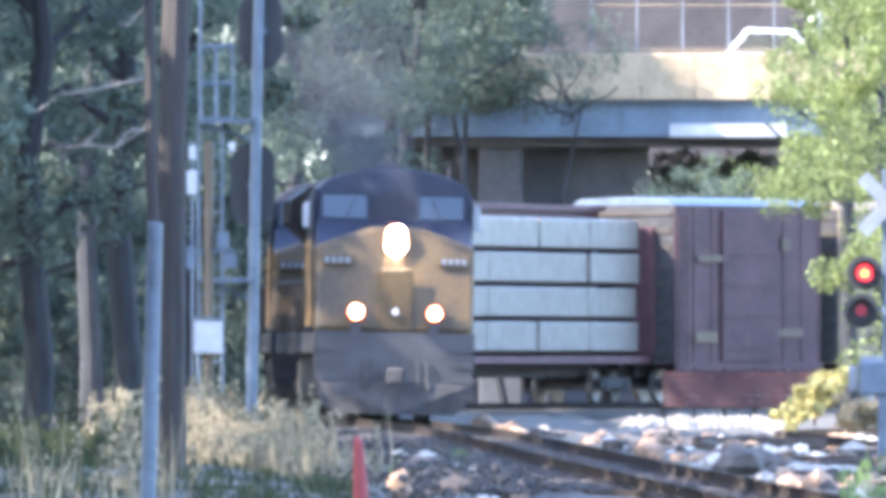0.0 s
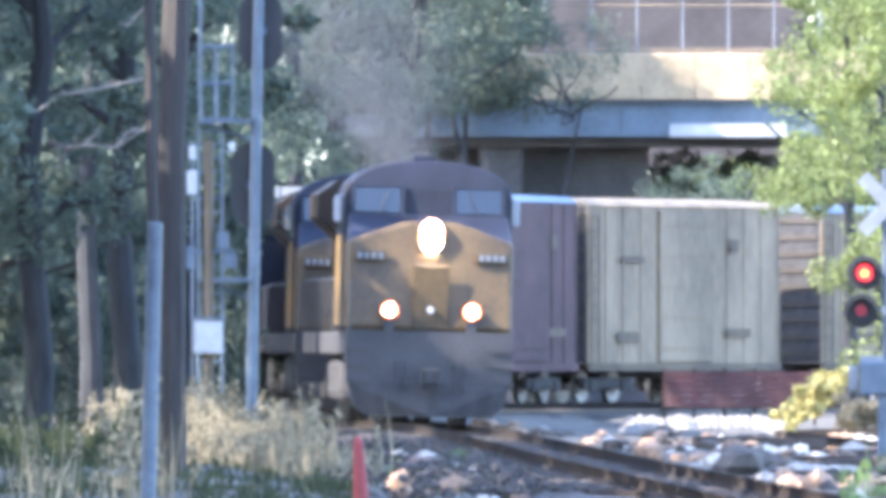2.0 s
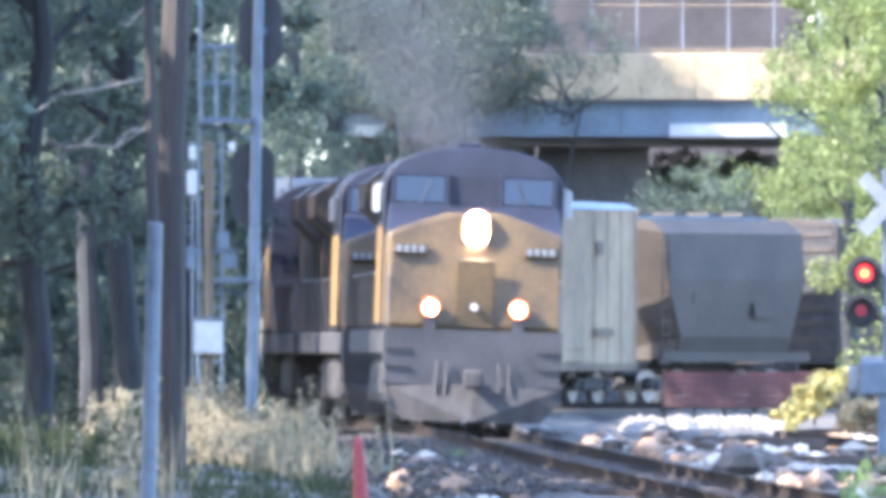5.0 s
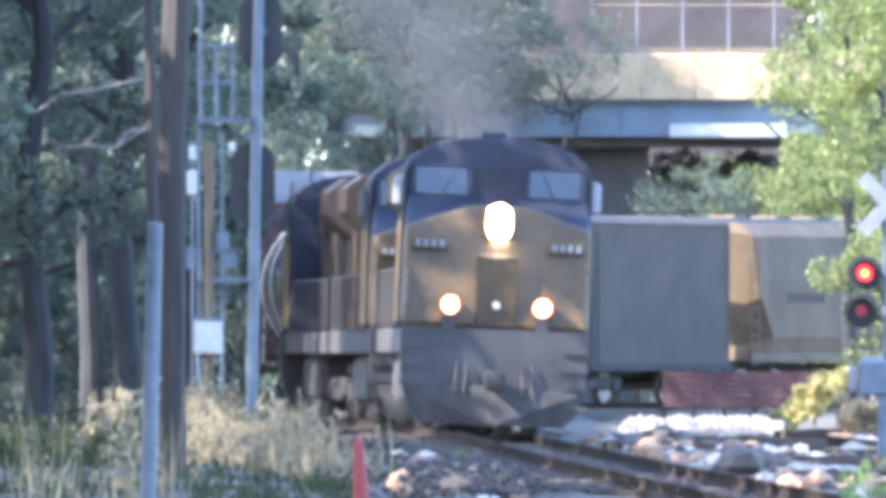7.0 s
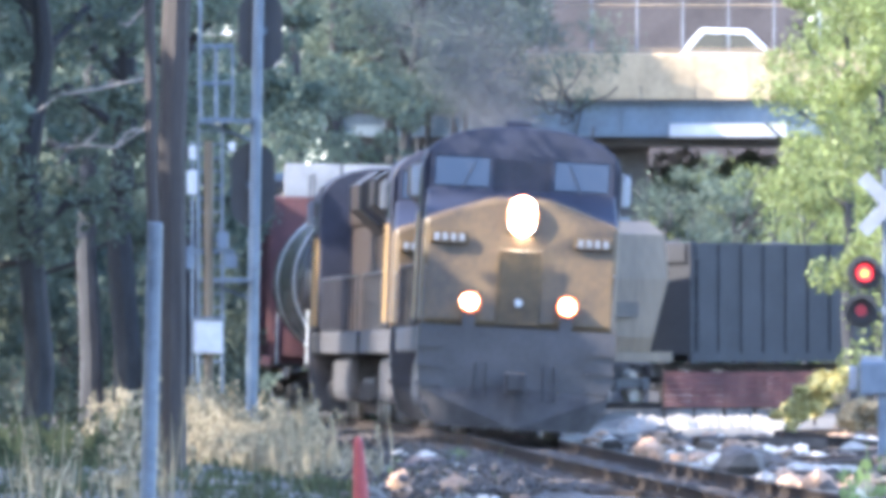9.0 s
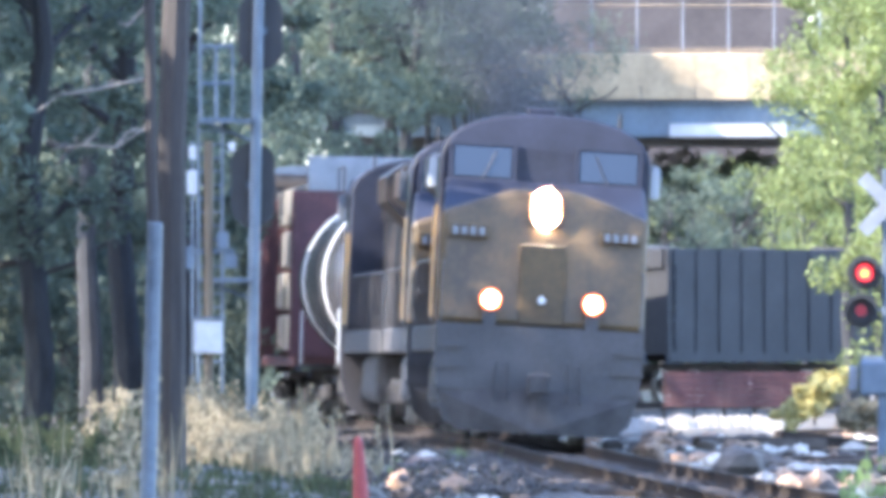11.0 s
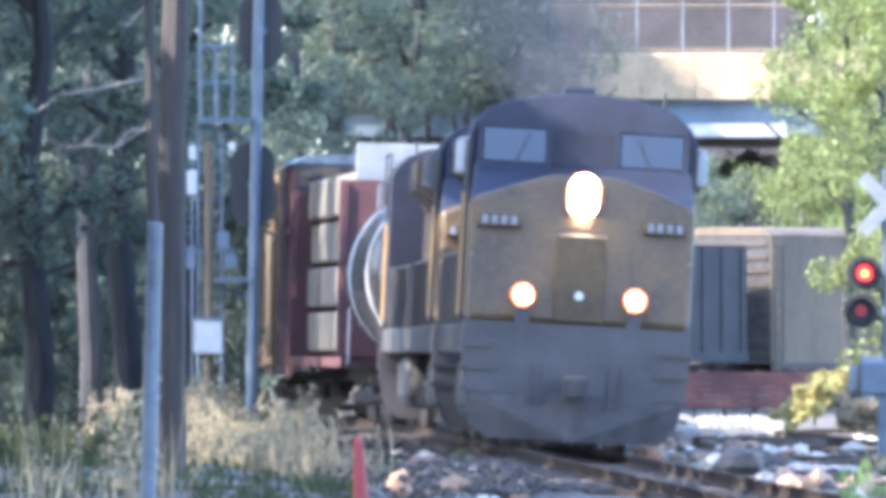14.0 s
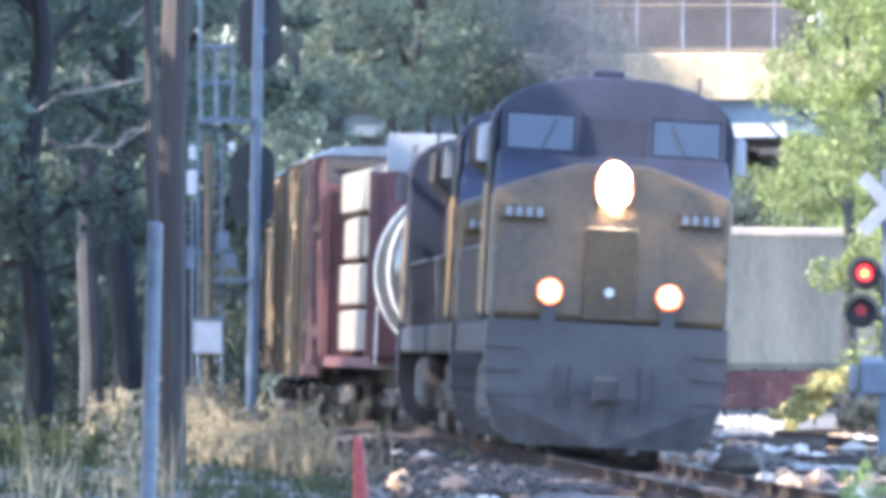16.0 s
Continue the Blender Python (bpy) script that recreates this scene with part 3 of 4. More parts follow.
def build_train():
    locomotive(True, 0.0, 22.9)
    locomotive(False, 22.9, 45.8)
    locomotive(False, 45.8, 68.7, backwards=True)
    tank_car(69.6, 88.0)
    centerbeam(88.4, 112.1)
    boxcar(111.3, 120.3, 5.25, M["boxcar_red"], M["boxcar_red"], "weathered dark red boxcar with plug door", roof=M["galv"])
    boxcar(120.2, 132.2, 5.2, M["tan"], M["tan_grey"], "weathered tan boxcar with faded markings")
    boxcar(133.3, 145.3, 5.1, M["tan"], M["tan_grey"], "weathered tan boxcar with faded markings", roof=M["galv"])
    hopper(145.7, 154.8, 4.75, M["car_grey"], "dirty dark grey covered hopper car")
    boxcar(155.2, 164.6, 4.75, M["car_grey"], M["car_dark"], "dark grey smooth-sided boxcar", door=False, marks=False)
    hopper(164.7, 175.4, 4.7, M["tan_grey"], "pale tan covered hopper car")
    hopper(175.5, 188.0, 4.15, M["car_dark"], "black open hopper car with dark load", True)
    hopper(188.3, 201.0, 4.0, M["car_dark"], "black open hopper car with dark load", True)
    hopper(201.3, 214.9, 4.1, M["car_dark"], "black open hopper car with dark load", True)
    boxcar(215.0, 225.0, 4.5, M["tan_grey"], M["car_grey"], "pale grey-tan weathered boxcar", door=False, marks=False)
    boxcar(225.2, 237.2, 4.5, M["tan"], M["tan_grey"], "smooth-sided pale tan weathered boxcar", door=False, marks=False)
    boxcar(237.5, 249.5, 4.6, M["tan_grey"], M["car_grey"], "pale grey-tan weathered boxcar", door=False, marks=False)


build_train()


def exhaust_smoke():
    """Thin exhaust smoke: fine grey flecks that travel with the leading engine."""
    rng = np.random.default_rng(61)
    n = 110000
    k = rng.uniform(0, 1, n) ** 1.0
    c = np.stack([-0.1 - 1.3 * k + rng.normal(0, 1, n) * (0.25 + 1.05 * k), -0.5 + 5 * k + rng.normal(0, 1, n) * 0.8, 4.75 + 3.2 * k + np.abs(rng.normal(0, 1, n)) * 0.45 * k], axis=1)
    u = rng.normal(size=(n, 3))
    u /= np.linalg.norm(u, axis=1)[:, None]
    w = np.cross(u, rng.normal(size=(n, 3)))
    w /= np.linalg.norm(w, axis=1)[:, None]
    r = rng.uniform(0.005, 0.011, n)[:, None]
    v = np.stack([c - u * r, c - w * r, c + u * r, c + w * r], axis=1).reshape(-1, 3)
    ob = tagged(new("exhaust_smoke", pieces("exhaust_smoke", v.tolist(), np.arange(n * 4).reshape(-1, 4).tolist(), M["smoke"])),
                "thin grey exhaust smoke above the leading locomotive", "smoke", kind="stuff")
    runs(ob, 0.0, 22.9)


exhaust_smoke()


# ---------------- ground, track ----------------
def rough(x, y):
    return noise.noise(Vector((x * 0.35, y * 0.12, 3.1))) * 0.16 + noise.noise(Vector((x * 1.3, y * 0.5, 7.7))) * 0.06


def ground_z(x, y):
    z = -0.42
    if 100 <= y <= 520 and abs(x) <= 24:
        c = float(np.interp(y, DS, XS))
        z += rough(x, y)
        off = abs(x - c) / math.sqrt(1 + float(np.interp(y, DS, SL)) ** 2)
        z += 0.16 * max(0, min(1, (3.2 - off) / 1.2))
        if x < c - 3 and y < 330:
            z += 0.25 * min(1, (c - 3 - x) / 2)
        if x > c + 2.4:
            z += 0.3 * noise.noise(Vector((x * 0.8, y * 0.16, 1.3))) + 0.12 * noise.noise(Vector((x * 2.3, y * 0.4, 5.3)))
        if off < 2.6:
            z = min(z, -0.2)
    return z


def build_ground():
    bm = bmesh.new()
    xs = [-3000, -800, -200, -60] + np.linspace(-24, 24, 97).tolist() + [60, 200, 800, 3000]
    ys = [-3000, -600, -100, 0, 60] + np.linspace(100, 520, 211).tolist() + [600, 900, 1600, 4500]
    grid = []
    for y in ys:
        row = []
        for x in xs:
            z = ground_z(x, y)
            row.append(bm.verts.new((x, y, z)))
        grid.append(row)
    for r0, r1 in zip(grid, grid[1:]):
        for i in range(len(xs) - 1):
            bm.faces.new((r0[i], r0[i + 1], r1[i + 1], r1[i]))
    setting("ground", bm, M["ground"], "dry brown soil with patches of weeds", "ground")


build_ground()


def build_track():
    for side in (-0.76, 0.76):
        prof = [(-0.07, -0.17), (0.07, -0.17), (0.07, -0.15), (0.012, -0.13), (0.012, -0.04), (0.036, -0.03), (0.036, 0.0), (-0.036, 0.0), (-0.036, -0.03), (-0.012, -0.04), (-0.012, -0.13), (-0.07, -0.15)]
        bm = bmesh.new()
        last = None
        for arc in np.arange(-230, 180, 2.0):
            m = track_pose(float(arc), side)
            ring = [bm.verts.new(m @ Vector((p[0], 0, p[1]))) for p in prof]
            if last:
                for i in range(12):
                    bm.faces.new((last[i], last[(i + 1) % 12], ring[(i + 1) % 12], ring[i]))
            last = ring
        bmesh.ops.recalc_face_normals(bm, faces=bm.faces)
        setting("rail", bm, M["rust"], "worn rusty steel rail on timber ties", "rail")


build_track()


def gravel_bank():
    bm = bmesh.new()
    x0, x1 = X(1085, 366), X(1410, 366)
    rows = []
    for i in range(101):
        x = x0 + (x1 - x0) * i / 100
        e = min(1, i / 10, (100 - i) / 10)
        rows.append([bm.verts.new((x, y, -0.55 + e * h + (0.13 * noise.noise(Vector((x * 3, y, 0))) + 0.08 * noise.noise(Vector((x * 8, y * 2, 3))) if h else 0))) for y, h in ((356, 0), (360, 0.3), (364, 0.44), (370, 0.48), (378, 0.3), (384, 0))])
    for r0, r1 in zip(rows, rows[1:]):
        for k in range(5):
            bm.faces.new((r0[k], r1[k], r1[k + 1], r0[k + 1]))
    bmesh.ops.recalc_face_normals(bm, faces=bm.faces)
    setting("gravel_bank", bm, M["road"], "pale heap of gravel along the crossing road", "gravel")


gravel_bank()


# ---------------- overpass ----------------
BD = 500.0


def build_bridge():
    br = thing("road_overpass", "blue-grey steel girder road overpass with sunlit concrete parapet", "bridge")
    x0, x1 = X(560, BD), X(1900, BD)
    zb, zt, zp = Z(242, BD), Z(180, BD), Z(94, BD)
    bm = B(x0, x1, BD, BD + 0.05, zb + 0.1, zt)
    box(bm, x0, x1, BD - 0.2, BD + 0.25, zb, zb + 0.1)
    box(bm, x0, x1, BD - 0.15, BD + 0.2, zt - 0.08, zt - 0.002)
    for i in range(16):
        x = x0 + (x1 - x0) * (i + 0.5) / 16
        box(bm, x - 0.03, x + 0.03, BD - 0.14, BD, zb + 0.1, zt - 0.08)
    part("girder", bm, M["girder"], br, "blue-grey steel girder")
    # white box stands in for the sunlit stretch of the girder's lower flange
    part("bearing_ledge", B(X(1185, BD), X(1390, BD), BD - 0.9, BD - 0.22, Z(243, BD), Z(220, BD)), M["white"], br, "white strip painted as the sunlit flange edge")
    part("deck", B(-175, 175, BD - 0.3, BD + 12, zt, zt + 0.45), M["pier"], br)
    for a, b in ((-175, -16), (48, 175)):
        part("embankment", B(a, b, BD - 0.2, BD + 11.9, -0.6, zt - 0.004), M["ground"], br, "earth embankment")
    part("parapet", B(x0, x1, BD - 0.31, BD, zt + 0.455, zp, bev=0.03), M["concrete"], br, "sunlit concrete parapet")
    n = 14
    for i in range(n):
        xa = x0 + (x1 - x0) * i / n
        xb = x0 + (x1 - x0) * (i + 1) / n
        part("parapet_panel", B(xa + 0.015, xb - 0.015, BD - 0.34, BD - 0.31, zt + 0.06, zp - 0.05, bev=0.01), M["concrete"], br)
    # fence on the parapet
    zf = Z(10, BD)
    i = 0
    for x in np.arange(x0, x1, 1.35).tolist():
        part("fence_post", C((x, BD - 0.15, zp), (x, BD - 0.15, zf + (1.2 if i % 2 else 0.15)), 0.026, seg=8), M["sign_white"], br)
        i += 1
    for z in (zf, zp + 0.1):
        part("fence_rail", C((x0, BD - 0.15, z), (x1, BD - 0.15, z), 0.028, seg=8), M["tan"], br)
    # piers, cap and abutment wear the shade-darkened concrete
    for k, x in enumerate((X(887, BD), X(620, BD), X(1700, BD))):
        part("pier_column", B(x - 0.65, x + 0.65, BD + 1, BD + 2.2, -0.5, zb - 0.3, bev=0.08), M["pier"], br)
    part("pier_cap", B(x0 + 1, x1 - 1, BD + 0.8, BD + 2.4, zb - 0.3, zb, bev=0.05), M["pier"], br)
    part("far_girder", B(x0, x1, BD + 10, BD + 10.3, zb, zt), M["girder"], br)
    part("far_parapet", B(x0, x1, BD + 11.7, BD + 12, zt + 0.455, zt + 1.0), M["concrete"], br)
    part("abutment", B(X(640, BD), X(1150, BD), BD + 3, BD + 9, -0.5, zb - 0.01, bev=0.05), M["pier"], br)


build_bridge()


def far_building():
    d = 522.0
    ob = thing("warehouse", "long low brown brick warehouse behind the overpass", "building", "", pose(0, d, -0.5))
    x0, x1, zt = X(935, d), X(1430, d), Z(-60, d) + 0.5
    part("wall", B(x0, x1, 6, 14, 0, zt), M["brick"], ob)
    part("roof", B(x0 - 0.3, x1 + 0.3, 5.7, 14.3, zt, zt + 0.25), M["pier"], ob)
    part("plinth", B(x0 - 0.05, x1 + 0.05, 5.9, 6.0, 0, 0.8), M["pier"], ob)


far_building()


def road_vehicle(t0, x, rate, name, tall):
    """A road vehicle that passes bearing x at t0, at that many units of bearing a second."""
    fw = 1 if rate > 0 else -1
    ob = thing(name, "white car driving along the road overpass", "car", "cars on the overpass")
    out = [(-2.2, 0.35), (2.2, 0.35), (2.25, 0.8), (1.15, 0.98), (0.45, 1.7), (-0.95, 1.74), (-1.55, 1.02), (-2.25, 0.95)]
    out = [(a, b * tall) for a, b in out]
    bm = bmesh.new()
    lo = [bm.verts.new((p[0] * fw, -0.85, p[1])) for p in out]
    hi = [bm.verts.new((p[0] * fw, 0.85, p[1])) for p in out]
    for i in range(len(out)):
        bm.faces.new((lo[i], lo[(i + 1) % 8], hi[(i + 1) % 8], hi[i]))
    bm.faces.new(lo[::-1])
    bm.faces.new(hi)
    bmesh.ops.recalc_face_normals(bm, faces=bm.faces)
    bmesh.ops.bevel(bm, geom=list(bm.edges), offset=0.06, segments=2, affect="EDGES", profile=0.5)
    part("body", bm, M["car_white"], ob)
    bm = bmesh.new()
    prism(bm, [(fw * a, b * tall) for a, b in ((-1.35, 1.06), (0.95, 1.04), (0.36, 1.6), (-0.88, 1.64))], -0.87, 0.87)
    part("side_window", bm, M["glass"], ob)
    for sx in (-1.35, 1.35):
        for y in (-0.8, 0.8):
            part("wheel", C((sx, y - 0.1, 0.32), (sx, y + 0.1, 0.32), 0.32, seg=16), M["black"], ob)
    z = Z(180, BD) + 0.45
    lane = BD + (3.0 if rate > 0 else 6.5)

    def at(t):
        return pose(X(x + 30, BD) + rate / LENS * BD * (t - t0), lane, z)
    ob.matrix_basis = at(0)
    MOVING.append((ob, [(0.0, at(0.0)), (16.0, at(16.0))]))


for (t0, x, rate) in ((0.0, 1350, 520), (3.0, 1216, 520), (6.3, 1136, -700), (7.5, 1290, -640), (9.0, 1270, 560), (12.0, 1200, 560), (15.0, 1184, 560)):
    road_vehicle(t0, x, rate, "car", 0.8 if t0 > 10 else 1.0)


# ---------------- trees ----------------
def leaf_cloud(rng, centres, per, size, squash=0.8):
    """Leaves scattered in clumps round the centres (x, y, z, r): each a bent four-cornered blade."""
    c = np.repeat(np.array([p[:3] for p in centres]), per, axis=0)
    r = np.repeat(np.array([p[3] for p in centres]), per)
    n = len(c)
    d = rng.normal(size=(n, 3))
    d /= np.linalg.norm(d, axis=1)[:, None]
    c = c + d * (r * rng.uniform(0.25, 1.0, n) ** 0.6)[:, None] * np.array([1, 1, squash])
    u = rng.normal(size=(n, 3))
    u /= np.linalg.norm(u, axis=1)[:, None]
    w = np.cross(u, rng.normal(size=(n, 3)))
    w /= np.linalg.norm(w, axis=1)[:, None]
    s = (size * rng.uniform(0.6, 1.4, n))[:, None]
    v = np.stack([c - u * s, c + w * s * 0.5, c + u * s, c - w * s * 0.5], axis=1).reshape(-1, 3)
    f = np.arange(n * 4).reshape(-1, 4)
    return v.tolist(), f.tolist()


def limb(bm, rng, p, q, r0, r1, steps=5, wob=0.12, seg=8):
    """One tapered, slightly crooked tube from p to q."""
    p, q = Vector(p), Vector(q)
    turn = (q - p).to_track_quat("Z", "Y").to_matrix()
    last = None
    for i in range(steps + 1):
        k = i / steps
        c = p.lerp(q, k)
        if i:
            c = c + Vector(rng.normal(size=3) * wob * (q - p).length / steps)
        r = r0 + (r1 - r0) * k
        ring = [bm.verts.new(c + turn @ Vector((r * math.cos(a * 2 * math.pi / seg), r * math.sin(a * 2 * math.pi / seg), 0))) for a in range(seg)]
        if last:
            for a in range(seg):
                bm.faces.new((last[a], last[(a + 1) % seg], ring[(a + 1) % seg], ring[a]))
        else:
            bm.faces.new(ring[::-1])
        last = ring
    bm.faces.new(last)
    return c


def tree(x, y, height, trunk_r, crown_r, leaf, seed, size=0.08, crown_from=0.35, per=165, clumps=80, label="tall leafy tree with dark green crown", lean=0.0):
    rng = np.random.default_rng(seed)
    ob = thing("tree", label, "tree", "trees beside the track", pose(x, y, -0.35))
    bm = bmesh.new()
    top = limb(bm, rng, (0, 0, -0.2), (lean, 0, height * 0.8), trunk_r, trunk_r * 0.35, 7, 0.03)
    cs = []
    nl = 9
    for i in range(nl):
        z = height * (crown_from + (0.8 - crown_from) * i / nl)
        a = rng.uniform(0, 6.28)
        r = crown_r * rng.uniform(0.55, 0.95)
        e = limb(bm, rng, (lean * z / height, 0, z), (lean * z / height + math.cos(a) * r, math.sin(a) * r, z + rng.uniform(0.3, 1.8)), trunk_r * 0.35, 0.03, 4, 0.25)
    for i in range(clumps):
        z = height * rng.uniform(crown_from, 1.0)
        k = (z / height - crown_from) / (1 - crown_from)
        rr = crown_r * math.sqrt(max(0.12, 1 - (2 * k - 0.85) ** 2 * 0.75)) * math.sqrt(rng.uniform(0.05, 1))
        a = rng.uniform(0, 6.28)
        cs.append((lean * z / height + math.cos(a) * rr, math.sin(a) * rr, z, rng.uniform(0.3, 0.85)))
    part("trunk", bm, M["bark"], ob)
    v, f = leaf_cloud(rng, cs, per, size)
    cr = new("crown", pieces("crown", v, f, leaf))
    cr.parent = ob
    return ob


def build_trees():
    D, L = M["leaf_dark"], M["leaf_sunlit"]
    # the row beside the track, seen past the signal
    tree(X(160, 300), 300, 15, 0.22, 3.2, D, 1, crown_from=0.3)
    tree(X(225, 270), 270, 16, 0.25, 3.4, D, 2, crown_from=0.32)
    tree(X(60, 260), 260, 14, 0.25, 3.2, D, 3, crown_from=0.25)
    tree(X(-60, 310), 310, 16, 0.25, 3.6, D, 4, crown_from=0.2)
    tree(X(330, 345), 345, 16, 0.25, 3.0, D, 5, crown_from=0.25)
    tree(X(120, 380), 380, 17, 0.3, 4.0, D, 6, crown_from=0.1, clumps=110)
    tree(X(330, 430), 430, 16, 0.3, 4.0, D, 7, crown_from=0.12, clumps=110)
    tree(X(520, 465), 465, 15, 0.3, 3.6, D, 8, crown_from=0.15, clumps=110)
    tree(X(20, 430), 430, 17, 0.3, 4.5, D, 9, crown_from=0.1, clumps=110)
    tree(X(240, 470), 470, 17, 0.3, 4.5, D, 10, crown_from=0.05, clumps=120)
    tree(X(590, 478), 478, 16, 0.3, 3.2, D, 18, crown_from=0.3, clumps=120)
    tree(X(660, 484), 484, 17, 0.26, 3.4, D, 19, crown_from=0.52, clumps=120, lean=1.6)
    tree(X(898, 498), 498, 15.5, 0.13, 2.1, D, 26, crown_from=0.68, clumps=130, per=120, lean=-2.4)
    tree(X(815, 492), 492, 13.4, 0.14, 2.4, D, 27, crown_from=0.66, clumps=150, per=110, lean=0.3)
    tree(X(690, 497), 497, 16.5, 0.3, 3.3, D, 20, crown_from=0.53, clumps=190, per=120)
    # further from the track on the sunny side: they keep the line in dappled shade
    k = 0
    for yy in range(88, 400, 11):
        for xx in (-10.5, -15.5):
            if yy in (297, 319) or yy == 286 and xx > -12:      # a gap that lets the sun through
                continue
            high = 215 < yy < 240
            seen = xx > -12 and yy > 235
            tree(xx - 0.006 * (yy - 165) + 1.2 * math.sin(k * 2.1), yy + 2.5 * math.sin(k * 1.7), (15.5 if xx > -12 else 18.5) if high else 16.6 + (k * 7 % 5) * 0.5 if 238 < yy < 280 else (13.4 if xx > -12 else 15.6) + (k * 7 % 5) * 0.4, 0.28, 4.2, D, 30 + k, size=0.135 if seen else 0.3,
                 crown_from=(0.67 if xx > -12 else 0.77) if high else 0.14, per=160 if seen else 45 if high else 32, clumps=150 if high else 90)
            k += 1
        if not 205 < yy < 240 and yy not in (275, 286, 297, 319):
            tree(-13.2 - 0.006 * (yy - 165), yy + 5.5, 17.5 if 238 < yy < 280 else 15.2, 0.28, 3.8, D, 120 + k, size=0.3, crown_from=0.2, per=32, clumps=90)
    # more trees out of view, added only to shade the passing train
    for xx, yy, hh in ((-11.2, 246.5, 17), (-11.4, 268.5, 16.5), (-11.4, 258, 16.5), (-11.3, 281, 15), (-11.6, 303, 14.5), (-11.9, 336.5, 16), (-12, 344, 16)):
        tree(xx, yy, hh, 0.28, 2.5 if yy == 303 else 3.4, D, 300 + int(yy), size=0.18, crown_from=0.45, per=100, clumps=110)
    for xx, yy in ((-10.9, 214), (-15.8, 212)):
        tree(xx, yy, 15.0, 0.28, 3.6, D, 200 + yy, size=0.28, crown_from=0.5, per=50, clumps=130)
    for xx, hh, cf in ((-10.6, 15.5, 0.67), (-15.8, 18.6, 0.77)):
        tree(xx, 226, hh, 0.28, 3.6, D, 90 + int(hh), size=0.28, crown_from=cf, per=50, clumps=150)
    rng = np.random.default_rng(77)
    cs = [(X(rng.uniform(-120, 470), d), d, rng.uniform(-0.2, 7.5) * rng.uniform(0.4, 1), rng.uniform(0.4, 0.9)) for d in rng.uniform(345, 470, 420)]
    v, f = leaf_cloud(rng, cs, 130, 0.09)
    tagged(new("undergrowth", pieces("undergrowth", v, f, D)), "dense dark green undergrowth among the trees", "undergrowth", kind="stuff")
    # a leaning one whose thin crown hangs before the parapet
    tree(X(928, 493), 493, 11.2, 0.08, 2.3, D, 29, crown_from=0.74, clumps=30, per=60, size=0.065, lean=1.7, label="leaning young tree with thin dark foliage")
    # tall unseen ones added further out to shade the trees at the overpass
    for xx, yy in ((-13.5, 458), (-12.5, 471), (-13.5, 484), (-9.5, 489)):
        tree(xx, yy, 21 if xx < -10 else 19, 0.28, 3.8, D, 400 + yy, size=0.28, crown_from=0.6, per=40, clumps=100)
    # a tall tree added before the overpass to shade the end of its parapet
    tree(X(756, 498), 498.3, 14.8, 0.16, 2.3, D, 28, crown_from=0.76, clumps=170, per=110, size=0.11)
    # the sunlit ones right of the line, sunlight put into their leaf colour
    lab = "leafy tree with sunlit yellow-green foliage"
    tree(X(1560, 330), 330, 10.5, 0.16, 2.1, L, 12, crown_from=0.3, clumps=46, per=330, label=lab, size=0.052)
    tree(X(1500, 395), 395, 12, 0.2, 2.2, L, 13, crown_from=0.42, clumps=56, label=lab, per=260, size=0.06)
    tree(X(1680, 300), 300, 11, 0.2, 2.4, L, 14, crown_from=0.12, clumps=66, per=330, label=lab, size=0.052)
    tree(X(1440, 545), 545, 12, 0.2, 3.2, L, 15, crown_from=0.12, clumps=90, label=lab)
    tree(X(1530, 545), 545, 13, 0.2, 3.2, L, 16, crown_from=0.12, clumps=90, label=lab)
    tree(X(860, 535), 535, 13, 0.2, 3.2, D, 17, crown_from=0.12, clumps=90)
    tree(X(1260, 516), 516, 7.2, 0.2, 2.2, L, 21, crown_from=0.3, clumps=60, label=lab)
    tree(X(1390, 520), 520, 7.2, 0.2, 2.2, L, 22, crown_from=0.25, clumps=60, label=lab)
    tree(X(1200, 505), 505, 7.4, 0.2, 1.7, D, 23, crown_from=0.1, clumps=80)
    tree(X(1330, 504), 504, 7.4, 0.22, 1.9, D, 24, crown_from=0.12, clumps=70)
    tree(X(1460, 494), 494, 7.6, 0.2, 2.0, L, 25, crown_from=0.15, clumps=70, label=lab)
    # small trees before the overpass, half in the sun, told by leaf colour
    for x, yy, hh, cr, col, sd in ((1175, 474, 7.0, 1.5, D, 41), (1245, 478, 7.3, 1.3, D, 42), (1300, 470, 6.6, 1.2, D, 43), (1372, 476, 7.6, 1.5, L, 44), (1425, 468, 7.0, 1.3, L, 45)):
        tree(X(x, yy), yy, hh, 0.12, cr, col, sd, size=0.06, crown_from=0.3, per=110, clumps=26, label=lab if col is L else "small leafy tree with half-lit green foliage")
    # wood behind the overpass
    rng = np.random.default_rng(99)
    cs = []
    for i in range(2300):
        yy = rng.uniform(530, 570)
        cs.append((rng.uniform(-26, 26), yy + 12, rng.uniform(0, 17), rng.uniform(0.5, 1.3)))
    v, f = leaf_cloud(rng, cs, 46, 0.2)
    tagged(new("far_wood", pieces("far_wood", v, f, D)), "dark green wood behind the overpass", "wood", kind="stuff")


build_trees()


# ---------------- poles, signals ----------------
def utility_pole(x, d, r, h, label):
    ob = thing("utility_pole", label, "pole", "", pose(X(x, d), d, -0.5))
    rng = np.random.default_rng(int(x))
    bm = bmesh.new()
    limb(bm, rng, (0, 0, -0.2), (0.05, 0, h), r, r * 0.75, 6, 0.02)
    part("shaft", bm, M["wood"], ob)
    return ob


